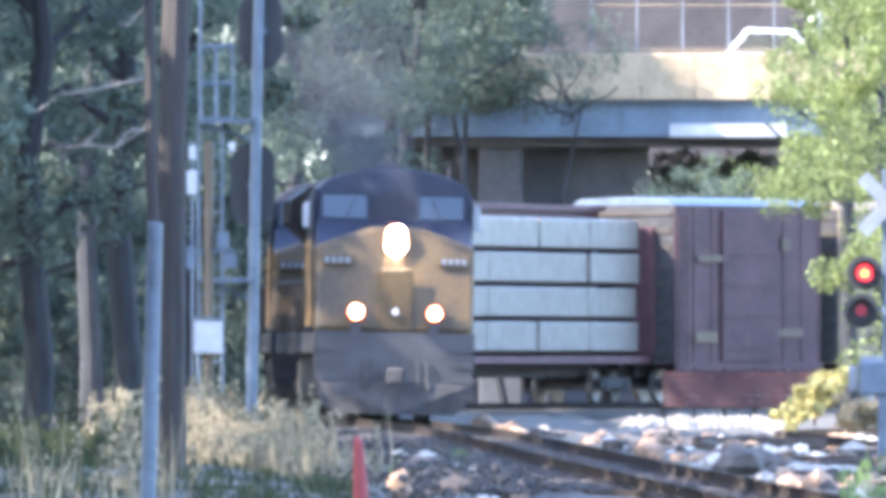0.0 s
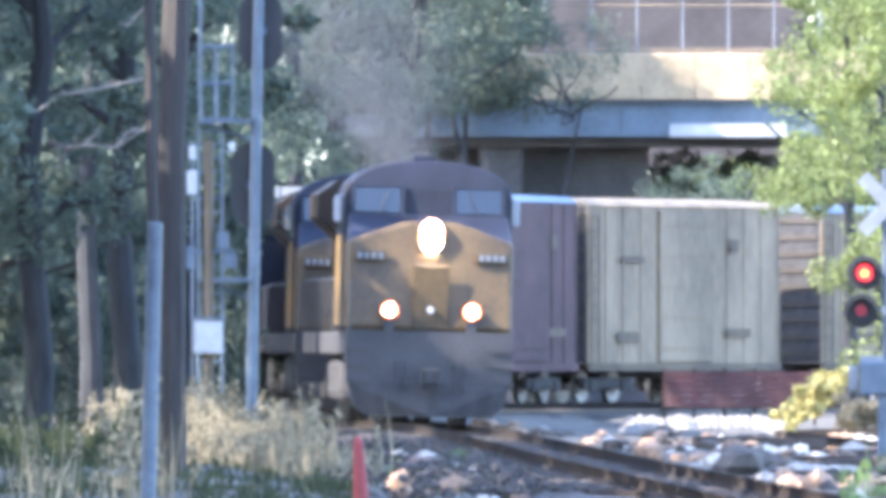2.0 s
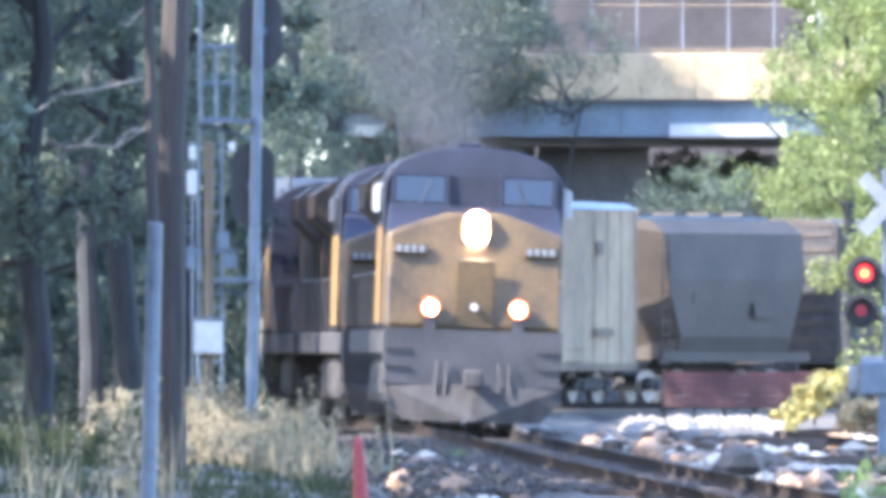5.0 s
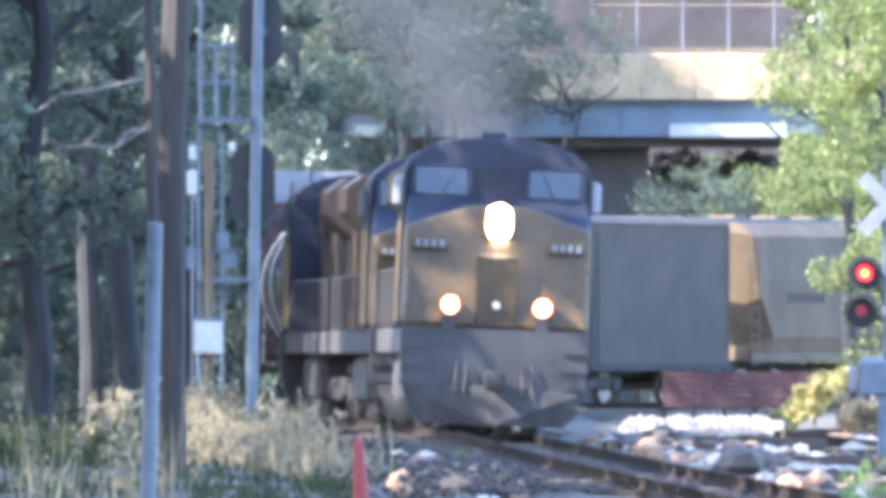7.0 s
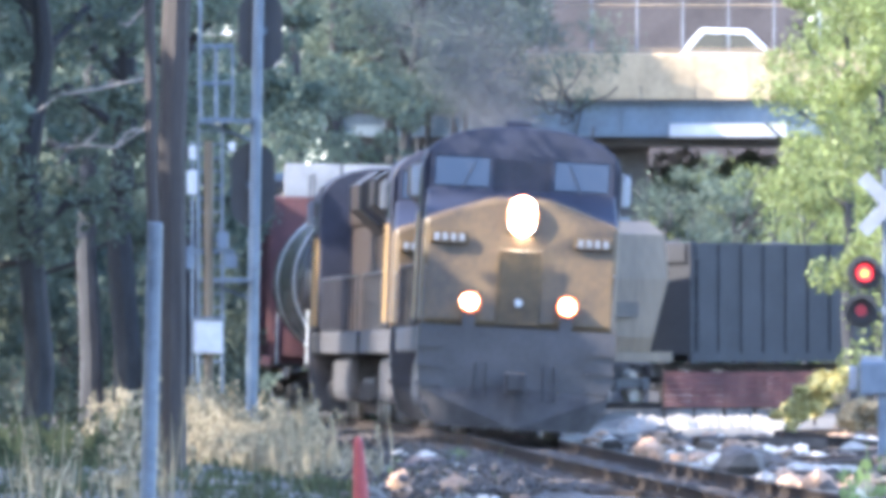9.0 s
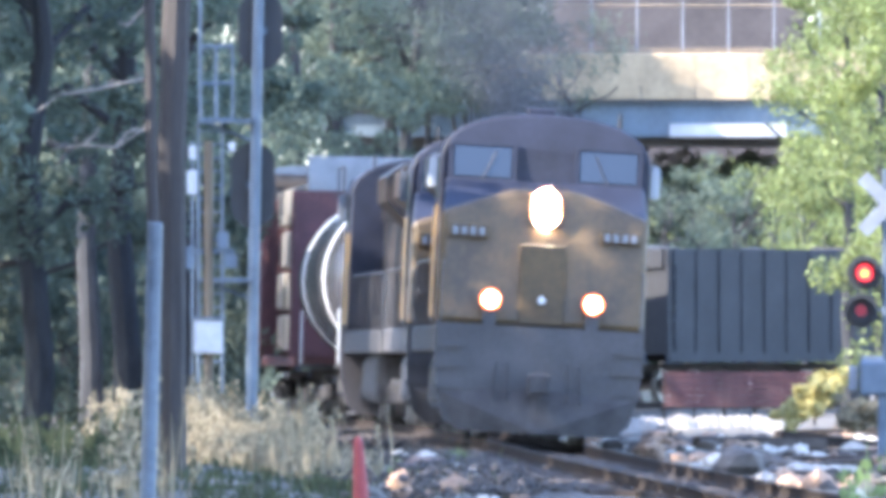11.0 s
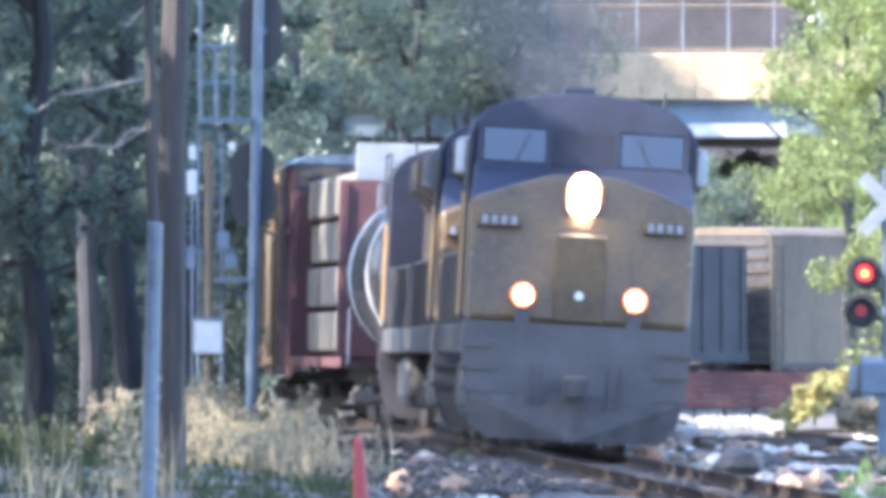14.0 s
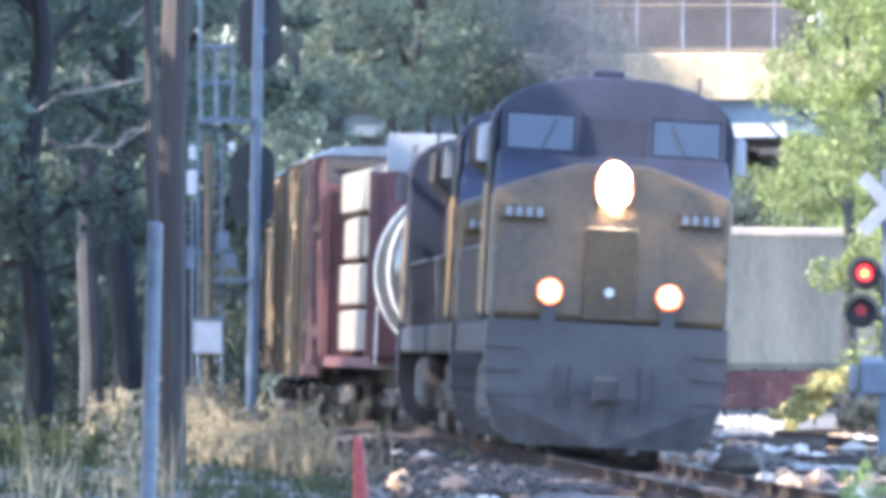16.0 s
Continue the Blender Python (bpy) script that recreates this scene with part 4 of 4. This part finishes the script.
def grey_post():
    d = 120.0
    ob = thing("marker_post", "grey galvanised steel post in the grass", "post", "", pose(X(256, d), d, -0.3))
    part("tube", C((0, 0, -0.2), (0.075, 0, Z(396, d) + 0.3), 0.058, 0.055, seg=16), M["galv"], ob)
    part("cap", C((0.075, 0, Z(396, d) + 0.3), (0.076, 0, Z(393, d) + 0.3), 0.06, 0.05, seg=16), M["galv"], ob)


def rail_signal():
    d = 240.0
    ob = thing("railway_signal", "tall grey signal mast with black oval signal heads and ladder", "railway signal", "", pose(0, d, 0))
    xm = X(450, d)
    part("mast", C((xm - 0.06, 0, -0.5), (xm + 0.1, 0, Z(-300, d)), 0.085, 0.075, seg=16), M["galv"], ob)
    part("base", B(xm - 0.3, xm + 0.25, -0.3, 0.3, -0.5, 0.0, bev=0.03), M["pier"], ob)
    for (xc, yc, hh) in ((461, 55, 140), (447, 328, 150)):
        x, z, hz = X(xc, d), Z(yc, d), hh / LENS * d / 2
        w = 40 / LENS * d
        bm = bmesh.new()
        pts = []
        for k in range(32):
            a = k / 32 * 2 * math.pi
            pts.append((x + w * math.cos(a), z + (hz - w) * (1 if math.sin(a) > 0 else -1) + w * math.sin(a)))
        prism(bm, pts, 0.12, 0.16)
        hd = part("signal_head", bm, M["black"], ob, "black oval signal backboard")
        for k in (-1, 0, 1):
            zc = z + k * hz * 0.55
            part("hood", C((x, 0.16, zc), (x, 0.45, zc), 0.13, seg=14), M["black"], hd)
        bm = B(x - 0.08, x + 0.08, 0.02, 0.12, z - 0.05, z + 0.05)
        part("bracket", bm, M["galv"], ob)
    # ladder
    xl, xr = X(354, d), X(382, d)
    bm = bmesh.new()
    for x in (xl, xr):
        cyl(bm, (x, 0, Z(215, d)), (x, 0, Z(-300, d) if x == xl else Z(82, d)), 0.03, seg=8)
    for y in (82, 148, 212):
        cyl(bm, (xl, 0, Z(y, d)), (X(412, d), 0, Z(y, d)), 0.025, seg=8)
    cyl(bm, (X(412, d), 0, Z(82, d)), (X(412, d), 0, Z(212, d)), 0.022, seg=8)
    part("cage", bm, M["galv"], ob)
    bm = B(X(354, d), X(445, d), -0.3, 0.3, Z(218, d), Z(211, d))
    cyl(bm, (X(360, d), 0, Z(216, d)), (X(445, d), 0, Z(250, d)), 0.025, seg=8)
    part("platform", bm, M["galv"], ob)
    bm = bmesh.new()
    x = X(372, d)
    for i in range(18):
        z = Z(640 - i * 24, d)
        cyl(bm, (x - 0.17, 0, z), (x + 0.17, 0, z), 0.015, seg=6)
    for s in (-0.17, 0.17):
        cyl(bm, (x + s, 0, -0.4), (x + s, 0, Z(215, d)), 0.022, seg=8)
    part("ladder", bm, M["galv"], ob)
    bm = B(X(356, d), X(445, d), -0.25, 0.25, Z(500, d), Z(492, d))
    cyl(bm, (X(365, d), 0, Z(500, d)), (X(445, d), 0, Z(530, d)), 0.02, seg=8)
    part("lower_platform", bm, M["galv"], ob)
    # case on its own post
    ob2 = thing("equipment_case", "pale grey equipment case on a post", "equipment box", "", pose(X(369, 236), 236, 0))
    part("post", C((0, 0, -0.5), (0, 0, Z(250, 236)), 0.065, seg=12), M["tan_grey"], ob2)
    part("case", B(-0.2, 0.2, -0.2, 0.05, Z(626, 236), Z(566, 236), bev=0.02), M["white"], ob2)
    part("case_roof", B(-0.23, 0.23, -0.24, 0.08, Z(566, 236), Z(561, 236)), M["galv"], ob2)
    bm = bmesh.new()
    for (a, b, c, e) in ((330, 345, 435, 475), (398, 420, 450, 475), (385, 405, 410, 440)):
        box(bm, X(a, 236) - X(369, 236), X(b, 236) - X(369, 236), -0.08, 0.08, Z(e, 236), Z(c, 236))
    rail_run(bm, [(X(335, 236) - X(369, 236), 0, Z(445, 236)), (X(415, 236) - X(369, 236), 0, Z(445, 236))], 0.025)
    part("fitting", bm, M["galv"], ob2)
    xo = X(369, 236)
    part("conduit", C((X(340, 236) - xo, 0, -0.5), (X(340, 236) - xo, 0, Z(250, 236)), 0.02, seg=8), M["galv"], ob2)
    for (a, b, c, e) in ((334, 347, 258, 282), (331, 348, 302, 344), (404, 416, 252, 268)):
        part("junction_box", B(X(a, 236) - xo, X(b, 236) - xo, -0.07, 0.07, Z(e, 236), Z(c, 236), bev=0.01), M["white"], ob2, "small white junction box")


def crossing_signal():
    d = 261.0
    ob = thing("crossing_signal", "railway crossing signal with white crossbuck and red lamps", "crossing signal", "", pose(X(1568, d), d, 0))
    part("mast", C((0, 0, -0.5), (0, 0, Z(300, d)), 0.06, seg=14), M["galv"], ob)
    zc = Z(362, d)
    for a in (-45, 45):
        bm = B(-0.6, 0.6, -0.015, 0.015, -0.11, 0.11, bev=0.006)
        bmesh.ops.transform(bm, matrix=pose(0.06, -0.1 - (0.035 if a > 0 else 0), zc, 0, a, 0), verts=bm.verts)
        part("crossbuck_blade", bm, M["sign_white"], ob)
    for (x, y, m, lab) in ((1530, 483, M["red_lamp"], "lit red lamp"), (1524, 550, M["red_dim"], "dim red lamp")):
        xx, z = X(x, d) - X(1568, d), Z(y, d)
        h = part("lamp", C((xx, 0.0, z), (xx, 0.04, z), 0.27, seg=24), M["black"], ob, "black lamp backboard")
        bm = C((xx, -0.2, z), (xx, 0.0, z), 0.19, seg=20, caps=False)
        part("hood", bm, M["black"], h)
        part("lens", C((xx, -0.03, z), (xx, -0.005, z), 0.13 if y < 500 else 0.09, seg=20), m, h, lab)
        if y < 500:
            part("bulb", C((xx, -0.04, z - 0.01), (xx, -0.03, z - 0.01), 0.06, seg=16), M["amber"], h, "bright amber lamp centre")
        part("arm", C((xx, 0.06, z), (0, 0.06, z), 0.025, seg=8), M["galv"], ob)
    part("case", B(X(1520, d) - X(1568, d), X(1600, d) - X(1568, d), -0.3, 0.3, Z(700, d), Z(640, d), bev=0.04), M["galv"], ob, "grey gate mechanism case")
    part("case_foot", B(-0.12, 0.25, -0.2, 0.2, -0.5, Z(700, d)), M["galv"], ob)
    # two white pieces stand in for sunlight on the case's left and top rim
    part("counterweight", B(X(1502, d) - X(1568, d), X(1518, d) - X(1568, d), -0.12, 0.12, Z(692, d), Z(648, d), bev=0.03), M["sign_white"], ob, "white block painted as the case's sunlit left rim")
    part("gate_arm_stub", B(X(1524, d) - X(1568, d), X(1562, d) - X(1568, d), -0.06, 0.06, Z(643, d) + 0.005, Z(630, d), bev=0.02), M["sign_white"], ob, "white bar painted as the case's sunlit top rim")


def cone_post():
    d = 105.0
    ob = thing("delineator_post", "red-orange plastic delineator post leaning in the grass", "delineator", "", pose(X(652, d), d, -0.4, 0, -3, 0))
    zt = Z(772, d) + 0.4
    bm = bmesh.new()
    for (z0, z1, r0, r1) in ((0, 0.06, 0.11, 0.11), (0.06, zt * 0.72, 0.062, 0.05), (zt * 0.72, zt * 0.97, 0.05, 0.03), (zt * 0.97, zt, 0.03, 0.012)):
        cyl(bm, (0, 0, z0), (0, 0, z1), r0, r1, seg=16)
    part("body", bm, M["orange"], ob)


def barrier():
    d = 385.0
    ob = thing("barrier_fence", "faded red plastic barrier fence beside the line", "fence", "", pose(0, d, 0))
    xa, xb = X(1175, d), X(1442, d)
    n = 5
    for i in range(n + 1):
        x = xa + (xb - xa) * i / n
        part("post", C((x, 0, -0.5), (x, 0, Z(652, d)), 0.03, seg=8), M["rust"], ob)
    for k in range(6):
        z = Z(712 - k * 10.5, d)
        part("slat", B(xa, xb, -0.05 - 0.004, -0.031, z - 0.105, z + 0.012), M["orange_net"], ob)


utility_pole(302, 205, 0.19, 13, "weathered brown wooden utility pole")
snag = utility_pole(266, 200, 0.075, 12, "slender bare brown trunk with broken pale limbs")


def bare_limbs(ob, d):
    rng = np.random.default_rng(17)
    x0 = X(266, d)

    def at(x, y):
        return (X(x, d) - x0, 0.0, Z(y, d) + 0.5)
    for path in (((264, 222), (238, 240), (205, 262), (150, 256), (92, 264)), ((205, 260), (222, 236), (244, 226)), ((262, 140), (170, 158), (104, 168), (62, 200)),
                 ((264, 5), (244, 26), (226, 46), (211, 42)), ((150, 256), (168, 238), (176, 226))):
        bm = bmesh.new()
        for k, (a, b) in enumerate(zip(path, path[1:])):
            limb(bm, rng, at(*a), at(*b), 0.022 - 0.003 * k, 0.019 - 0.003 * k, 3, 0.05, 6)
        part("limb", bm, M["dead_wood"], ob, "pale broken limb")


bare_limbs(snag, 200)
grey_post()
rail_signal()
crossing_signal()
cone_post()
barrier()


# ---------------- grass, bushes, ballast ----------------
def grass_blades(name, rng, n, area, h0, h1, material, label, seeds=True):
    v, f = [], []
    for i in range(n):
        x, y = area(rng)
        h = rng.uniform(h0, h1)
        base = ground_z(x, y) - 0.03
        h *= 0.6 + 0.9 * max(-0.25, noise.noise(Vector((x * 2.2, y * 0.12, h0 * 9))))
        a = rng.uniform(0, 6.28)
        w = rng.uniform(0.006, 0.014)
        lx, ly = rng.normal(0, 0.16, 2) * h
        k = len(v)
        dx, dy = math.cos(a) * w, math.sin(a) * w
        v += [(x - dx, y - dy, base), (x + dx, y + dy, base), (x + lx * 0.4 + dx * 0.8, y + ly * 0.4 + dy * 0.8, base + h * 0.6), (x + lx * 0.4 - dx * 0.8, y + ly * 0.4 - dy * 0.8, base + h * 0.6), (x + lx, y + ly, base + h)]
        f += [(k, k + 1, k + 2, k + 3), (k + 3, k + 2, k + 4)]
        if seeds and rng.uniform() < 0.35:
            for j in range(9):
                zz = base + h * rng.uniform(0.75, 1.02)
                sx, sy, sz = rng.normal(0, 0.035, 3)
                k = len(v)
                v += [(x + lx + sx - 0.026, y + ly + sy, zz), (x + lx + sx, y + ly + sy, zz - 0.032), (x + lx + sx + 0.026, y + ly + sy, zz + sz), (x + lx + sx, y + ly + sy, zz + 0.032)]
                f += [(k, k + 1, k + 2, k + 3)]
    tagged(new(name, pieces(name, v, f, material)), label, "grass", kind="stuff")


def build_plants():
    rng = np.random.default_rng(4)

    def band(r):
        y = r.uniform(222, 240)
        return X(r.normal(410, 95), y), y
    grass_blades("dry_grass", rng, 3400, band, 0.35, 1.25, M["grass"], "tall dry seeding grass beside the line")

    def far_left(r):
        y = r.uniform(215, 260)
        return X(r.uniform(-60, 260), y), y
    grass_blades("weeds", rng, 1600, far_left, 0.2, 0.8, M["weed"], "dull green weeds under the trees")

    def near(r):
        y = r.uniform(140, 190)
        c = (20, 60, 110, 190, 215, 250, 300)[int(r.uniform(0, 7))]
        return X(c + r.normal(0, 16), y), y
    grass_blades("tall_weeds", rng, 120, near, 0.5, 1.45, M["grass"], "tall dry weeds with seed heads")

    def low(r):
        y = r.uniform(140, 224)
        return X(r.uniform(-60, 640), y), y
    grass_blades("low_grass", rng, 9000, low, 0.08, 0.3, M["weed"], "low dark green grass", seeds=False)

    def mid(r):
        y = r.uniform(185, 330)
        return X(r.uniform(540, 900), y), y
    grass_blades("short_grass", rng, 2200, mid, 0.08, 0.3, M["weed"], "short trackside weeds", seeds=False)

    def tuft(r):
        xc, d, w = ((815, 236, 30), (700, 228, 22), (630, 330, 16), (655, 345, 14), (880, 222, 18))[int(r.uniform(0, 5))]
        y = d + r.uniform(-4, 4)
        return X(xc + r.normal(0, w), y), y
    grass_blades("green_tufts", rng, 900, tuft, 0.12, 0.34, M["tuft"], "bright green weeds in the ballast", seeds=False)

    def stalk(r):
        y = r.uniform(120, 140)
        return X(1535 + r.normal(0, 10), y), y
    grass_blades("tall_stalks", rng, 16, stalk, 0.6, 1.0, M["tuft"], "tall green grass stalks")
    cs = []
    for i in range(80):
        k = rng.uniform(0, 1)
        y = rng.uniform(278, 300)
        cs.append((X(1392 + 105 * k + rng.normal(0, 9), y), y, Z(738 - 75 * k + rng.normal(0, 11), y), 0.13))
    v, f = leaf_cloud(rng, cs, 60, 0.06)
    ob = thing("bush", "sunlit yellow-green bush on the bank", "bush")
    c = new("foliage", pieces("foliage", v, f, M["yellow_bush"]))
    c.parent = ob
    cs = [(X(1515 + rng.normal(0, 18), 270), 270 + rng.uniform(-1, 1), Z(735 + rng.normal(0, 13), 270), 0.12) for i in range(40)]
    v, f = leaf_cloud(rng, cs, 50, 0.05)
    ob = thing("dry_bush", "small dry tan bush beside the crossing signal", "bush")
    c = new("foliage", pieces("foliage", v, f, M["grass"]))
    c.parent = ob


build_plants()


def stone_mesh(name, rng):
    bm = bmesh.new()
    bmesh.ops.create_icosphere(bm, subdivisions=1, radius=1)
    for v in bm.verts:
        v.co *= rng.uniform(0.7, 1.15)
        v.co.z *= 0.65
    return bm


def build_ballast():
    rng = np.random.default_rng(8)
    base = [np.array([v.co[:] for v in stone_mesh("s", rng).verts]) for _ in range(6)]
    b0 = stone_mesh("s", rng)
    tri = np.array([[v.index for v in f.verts] for f in b0.faces])
    b0.verts.index_update()
    vs, fs, k = [], [], 0
    for i in range(13000):
        arc = rng.uniform(-150, 60)
        side = rng.normal(0, 1.5)
        m = track_pose(arc, side)
        s = rng.uniform(0.03, 0.075)
        r = base[i % 6] * s
        z = -0.2 + m.translation.z + rng.uniform(-0.02, 0.03) - max(0, abs(side) - 1.6) * 0.12
        vs.append(r + np.array([m.translation.x, m.translation.y, z]))
        fs.append(tri + k)
        k += 12
    tagged(new("ballast", pieces("ballast", np.concatenate(vs).tolist(), np.concatenate(fs).tolist(), M["stone"])), "grey crushed stone ballast under the rails", "gravel", kind="stuff")
    # lumps and rubble on the trackside
    for i in range(560):
        d = rng.uniform(183, 330)
        x = X(rng.uniform(700, 1560), d)
        c = float(np.interp(d, DS, XS))
        if abs(x - c) < 1.75:
            continue
        s = rng.uniform(0.05, 0.24) * rng.uniform(0.6, 1.0)
        bm = bmesh.new()
        bmesh.ops.create_icosphere(bm, subdivisions=1, radius=1)
        for v in bm.verts:
            v.co *= rng.uniform(0.55, 1.2)
            v.co = Vector((v.co.x * s * 1.4, v.co.y * s * 1.2, v.co.z * s * 0.9))
        bmesh.ops.bevel(bm, geom=list(bm.edges), offset=s * 0.06, segments=1, affect="EDGES", profile=0.5)
        ob = new("rock", mesh_of("rock", bm, (M["rock_tan"], M["rock_grey"], M["rock_sunlit"], M["rock_grey"], M["rock_tan"])[i % 5]))
        ob.matrix_basis = pose(x, d, ground_z(x, d) + s * 0.25, 0, 0, rng.uniform(0, 360))
        tagged(ob, "pale rough lump of rock beside the track", "rock", "rubble beside the track")


build_ballast()


def trackside_lumps():
    """The lumps that stand out beside the line: pale blocks, tan clods, one grey boulder, a mound of brown earth."""
    rng = np.random.default_rng(53)
    for (x, d, n, spread, s0, m, label) in ((1068, 258, 7, 30, 0.17, "rock_tan", "tan broken clod of earth and stone"), (930, 234, 6, 34, 0.12, "rock_sunlit", "angular stone lump painted sunlit white"),
                                            (1118, 219, 1, 1, 0.3, "rock_grey", "rounded grey boulder beside the track"), (1040, 218, 4, 22, 0.1, "rock_sunlit", "angular stone lump painted sunlit white"),
                                            (750, 330, 3, 18, 0.18, "rock_tan", "tan broken clod of earth and stone"), (905, 326, 3, 16, 0.18, "rock_tan", "tan broken clod of earth and stone"),
                                            (1290, 262, 6, 60, 0.13, "rock_tan", "tan broken clod of earth and stone"), (1440, 246, 5, 40, 0.13, "rock_sunlit", "angular stone lump painted sunlit white"),
                                            (1235, 232, 5, 50, 0.1, "rock_sunlit", "angular stone lump painted sunlit white"), (1155, 318, 4, 30, 0.16, "rock_tan", "tan broken clod of earth and stone")):
        for i in range(n):
            px, py = X(x + rng.normal(0, spread * 0.6), d), d + rng.uniform(-3, 3)
            c = float(np.interp(py, DS, XS))
            if abs(px - c) < 1.85:
                px = c + math.copysign(1.9, px - c)
            sz = s0 * rng.uniform(0.7, 1.25)
            bm = bmesh.new()
            bmesh.ops.create_icosphere(bm, subdivisions=2, radius=1)
            for v in bm.verts:
                v.co *= 1 + 0.5 * noise.noise(v.co * 1.3 + Vector((x, d, i)))
                v.co = Vector((v.co.x * sz * 1.25, v.co.y * sz * 1.2, v.co.z * sz))
            ob = new("rock", mesh_of("rock", bm, M[m]))
            ob.matrix_basis = pose(px, py, ground_z(px, py) + sz * 0.4, 0, 0, rng.uniform(0, 360))
            tagged(ob, label, "rock", "rubble beside the track")
    bm = bmesh.new()
    xc, dc = X(748, 232), 232.0
    g = bmesh.ops.create_grid(bm, x_segments=26, y_segments=20, size=1, matrix=Matrix.Diagonal((0.75, 3.2, 1, 1)))
    for v in g["verts"]:
        k = max(0.0, 1 - (v.co.x / 0.75) ** 2) * max(0.0, 1 - (v.co.y / 3.2) ** 2)
        v.co.z = -0.12 + ground_z(xc + v.co.x, dc + v.co.y) + k * (0.3 + 0.12 * noise.noise(Vector((v.co.x * 5, v.co.y * 3, 1))))
    ob = new("earth_mound", mesh_of("earth_mound", bm, M["earth"]))
    ob.matrix_basis = pose(xc, dc, 0)
    tagged(ob, "low mound of reddish brown earth", "mound")


trackside_lumps()


def rubble_heaps():
    """Low ridges of dug-out stone and clods beside the track."""
    rng = np.random.default_rng(31)
    base = [np.array([v.co[:] for v in stone_mesh("s", rng).verts]) for _ in range(6)]
    b0 = stone_mesh("s", rng)
    b0.verts.index_update()
    tri = np.array([[v.index for v in f.verts] for f in b0.faces])
    for i in range(34):
        d = 176 + 150 * (i + 0.5) / 34 + rng.uniform(-2, 2)
        x = X(rng.uniform(880, 1560), d)
        c = float(np.interp(d, DS, XS))
        half, tall = rng.uniform(0.7, 2.2), rng.uniform(0.1, 0.27)
        if x - half - c < 2.0:
            x = c + 2.1 + half
        vs, fs = [], []
        for k in range(int(90 * half)):
            u, w = rng.uniform(-1, 1), rng.normal(0, 0.5)
            p = np.array([x + u * half, d + w * 1.2 + 0.5 * u, 0.0])
            p[2] = ground_z(p[0], p[1]) + tall * max(0, 1 - abs(w)) * (1 - u * u) * rng.uniform(0.5, 1.0)
            vs.append(base[k % 6] * rng.uniform(0.04, 0.12) * np.array([1.3, 1.1, 0.9]) + p)
            fs.append(tri + 12 * k)
        # every fifth ridge carries the sunlit tone in its colour
        pale = i % 5 == 0
        tagged(new("rubble_heap", pieces("rubble_heap", np.concatenate(vs).tolist(), np.concatenate(fs).tolist(), M["rock_sunlit"] if pale else M["rock_tan"] if i % 5 == 2 else M["rock_grey"])),
               "low ridge of broken stone in painted sunlit tone" if pale else "low ridge of brown stone and clods", "rubble", "rubble beside the track", kind="stuff")


rubble_heaps()


def build_ties():
    """Timber ties of the track, and discarded ones lying about."""
    prof = [(-2.3, -0.6), (2.3, -0.6), (1.55, -0.225), (-1.55, -0.225)]
    bm = bmesh.new()
    last = None
    for arc in np.arange(-200, 180, 2.0):
        m = track_pose(float(arc))
        ring = [bm.verts.new(m @ Vector((p[0], 0, p[1]))) for p in prof]
        if last:
            for i in range(4):
                bm.faces.new((last[i], last[(i + 1) % 4], ring[(i + 1) % 4], ring[i]))
        last = ring
    bmesh.ops.recalc_face_normals(bm, faces=bm.faces)
    bed = setting("track_bed", bm, M["stone"], "crushed stone bed carrying timber ties", "track bed")
    me = mesh_of("tie", B(-1.3, 1.3, -0.11, 0.11, -0.32, -0.165, bev=0.012), M["tie"])
    for i in range(290):
        ob = new("tie", me)
        ob.parent = bed
        ob.matrix_basis = track_pose(-150 + i * 0.75)
    rng = np.random.default_rng(12)
    old = mesh_of("old_tie", B(-1.25, 1.25, -0.11, 0.11, 0, 0.17, bev=0.015), M["tie"])
    for i in range(34):
        d = rng.uniform(190, 310)
        x = X(rng.uniform(1000, 1560), d)
        c = float(np.interp(d, DS, XS))
        if x - c < 2.6:
            continue
        ob = new("discarded_tie", old)
        ob.matrix_basis = pose(x, d, ground_z(x, d), rng.normal(0, 4), rng.normal(0, 3), rng.uniform(-40, 40))
        tagged(ob, "weathered discarded timber tie lying beside the track", "railway tie", "discarded ties")


build_ties()


def motions():
    for ob, rows in MOVING:
        walk(ob, rows)


motions()
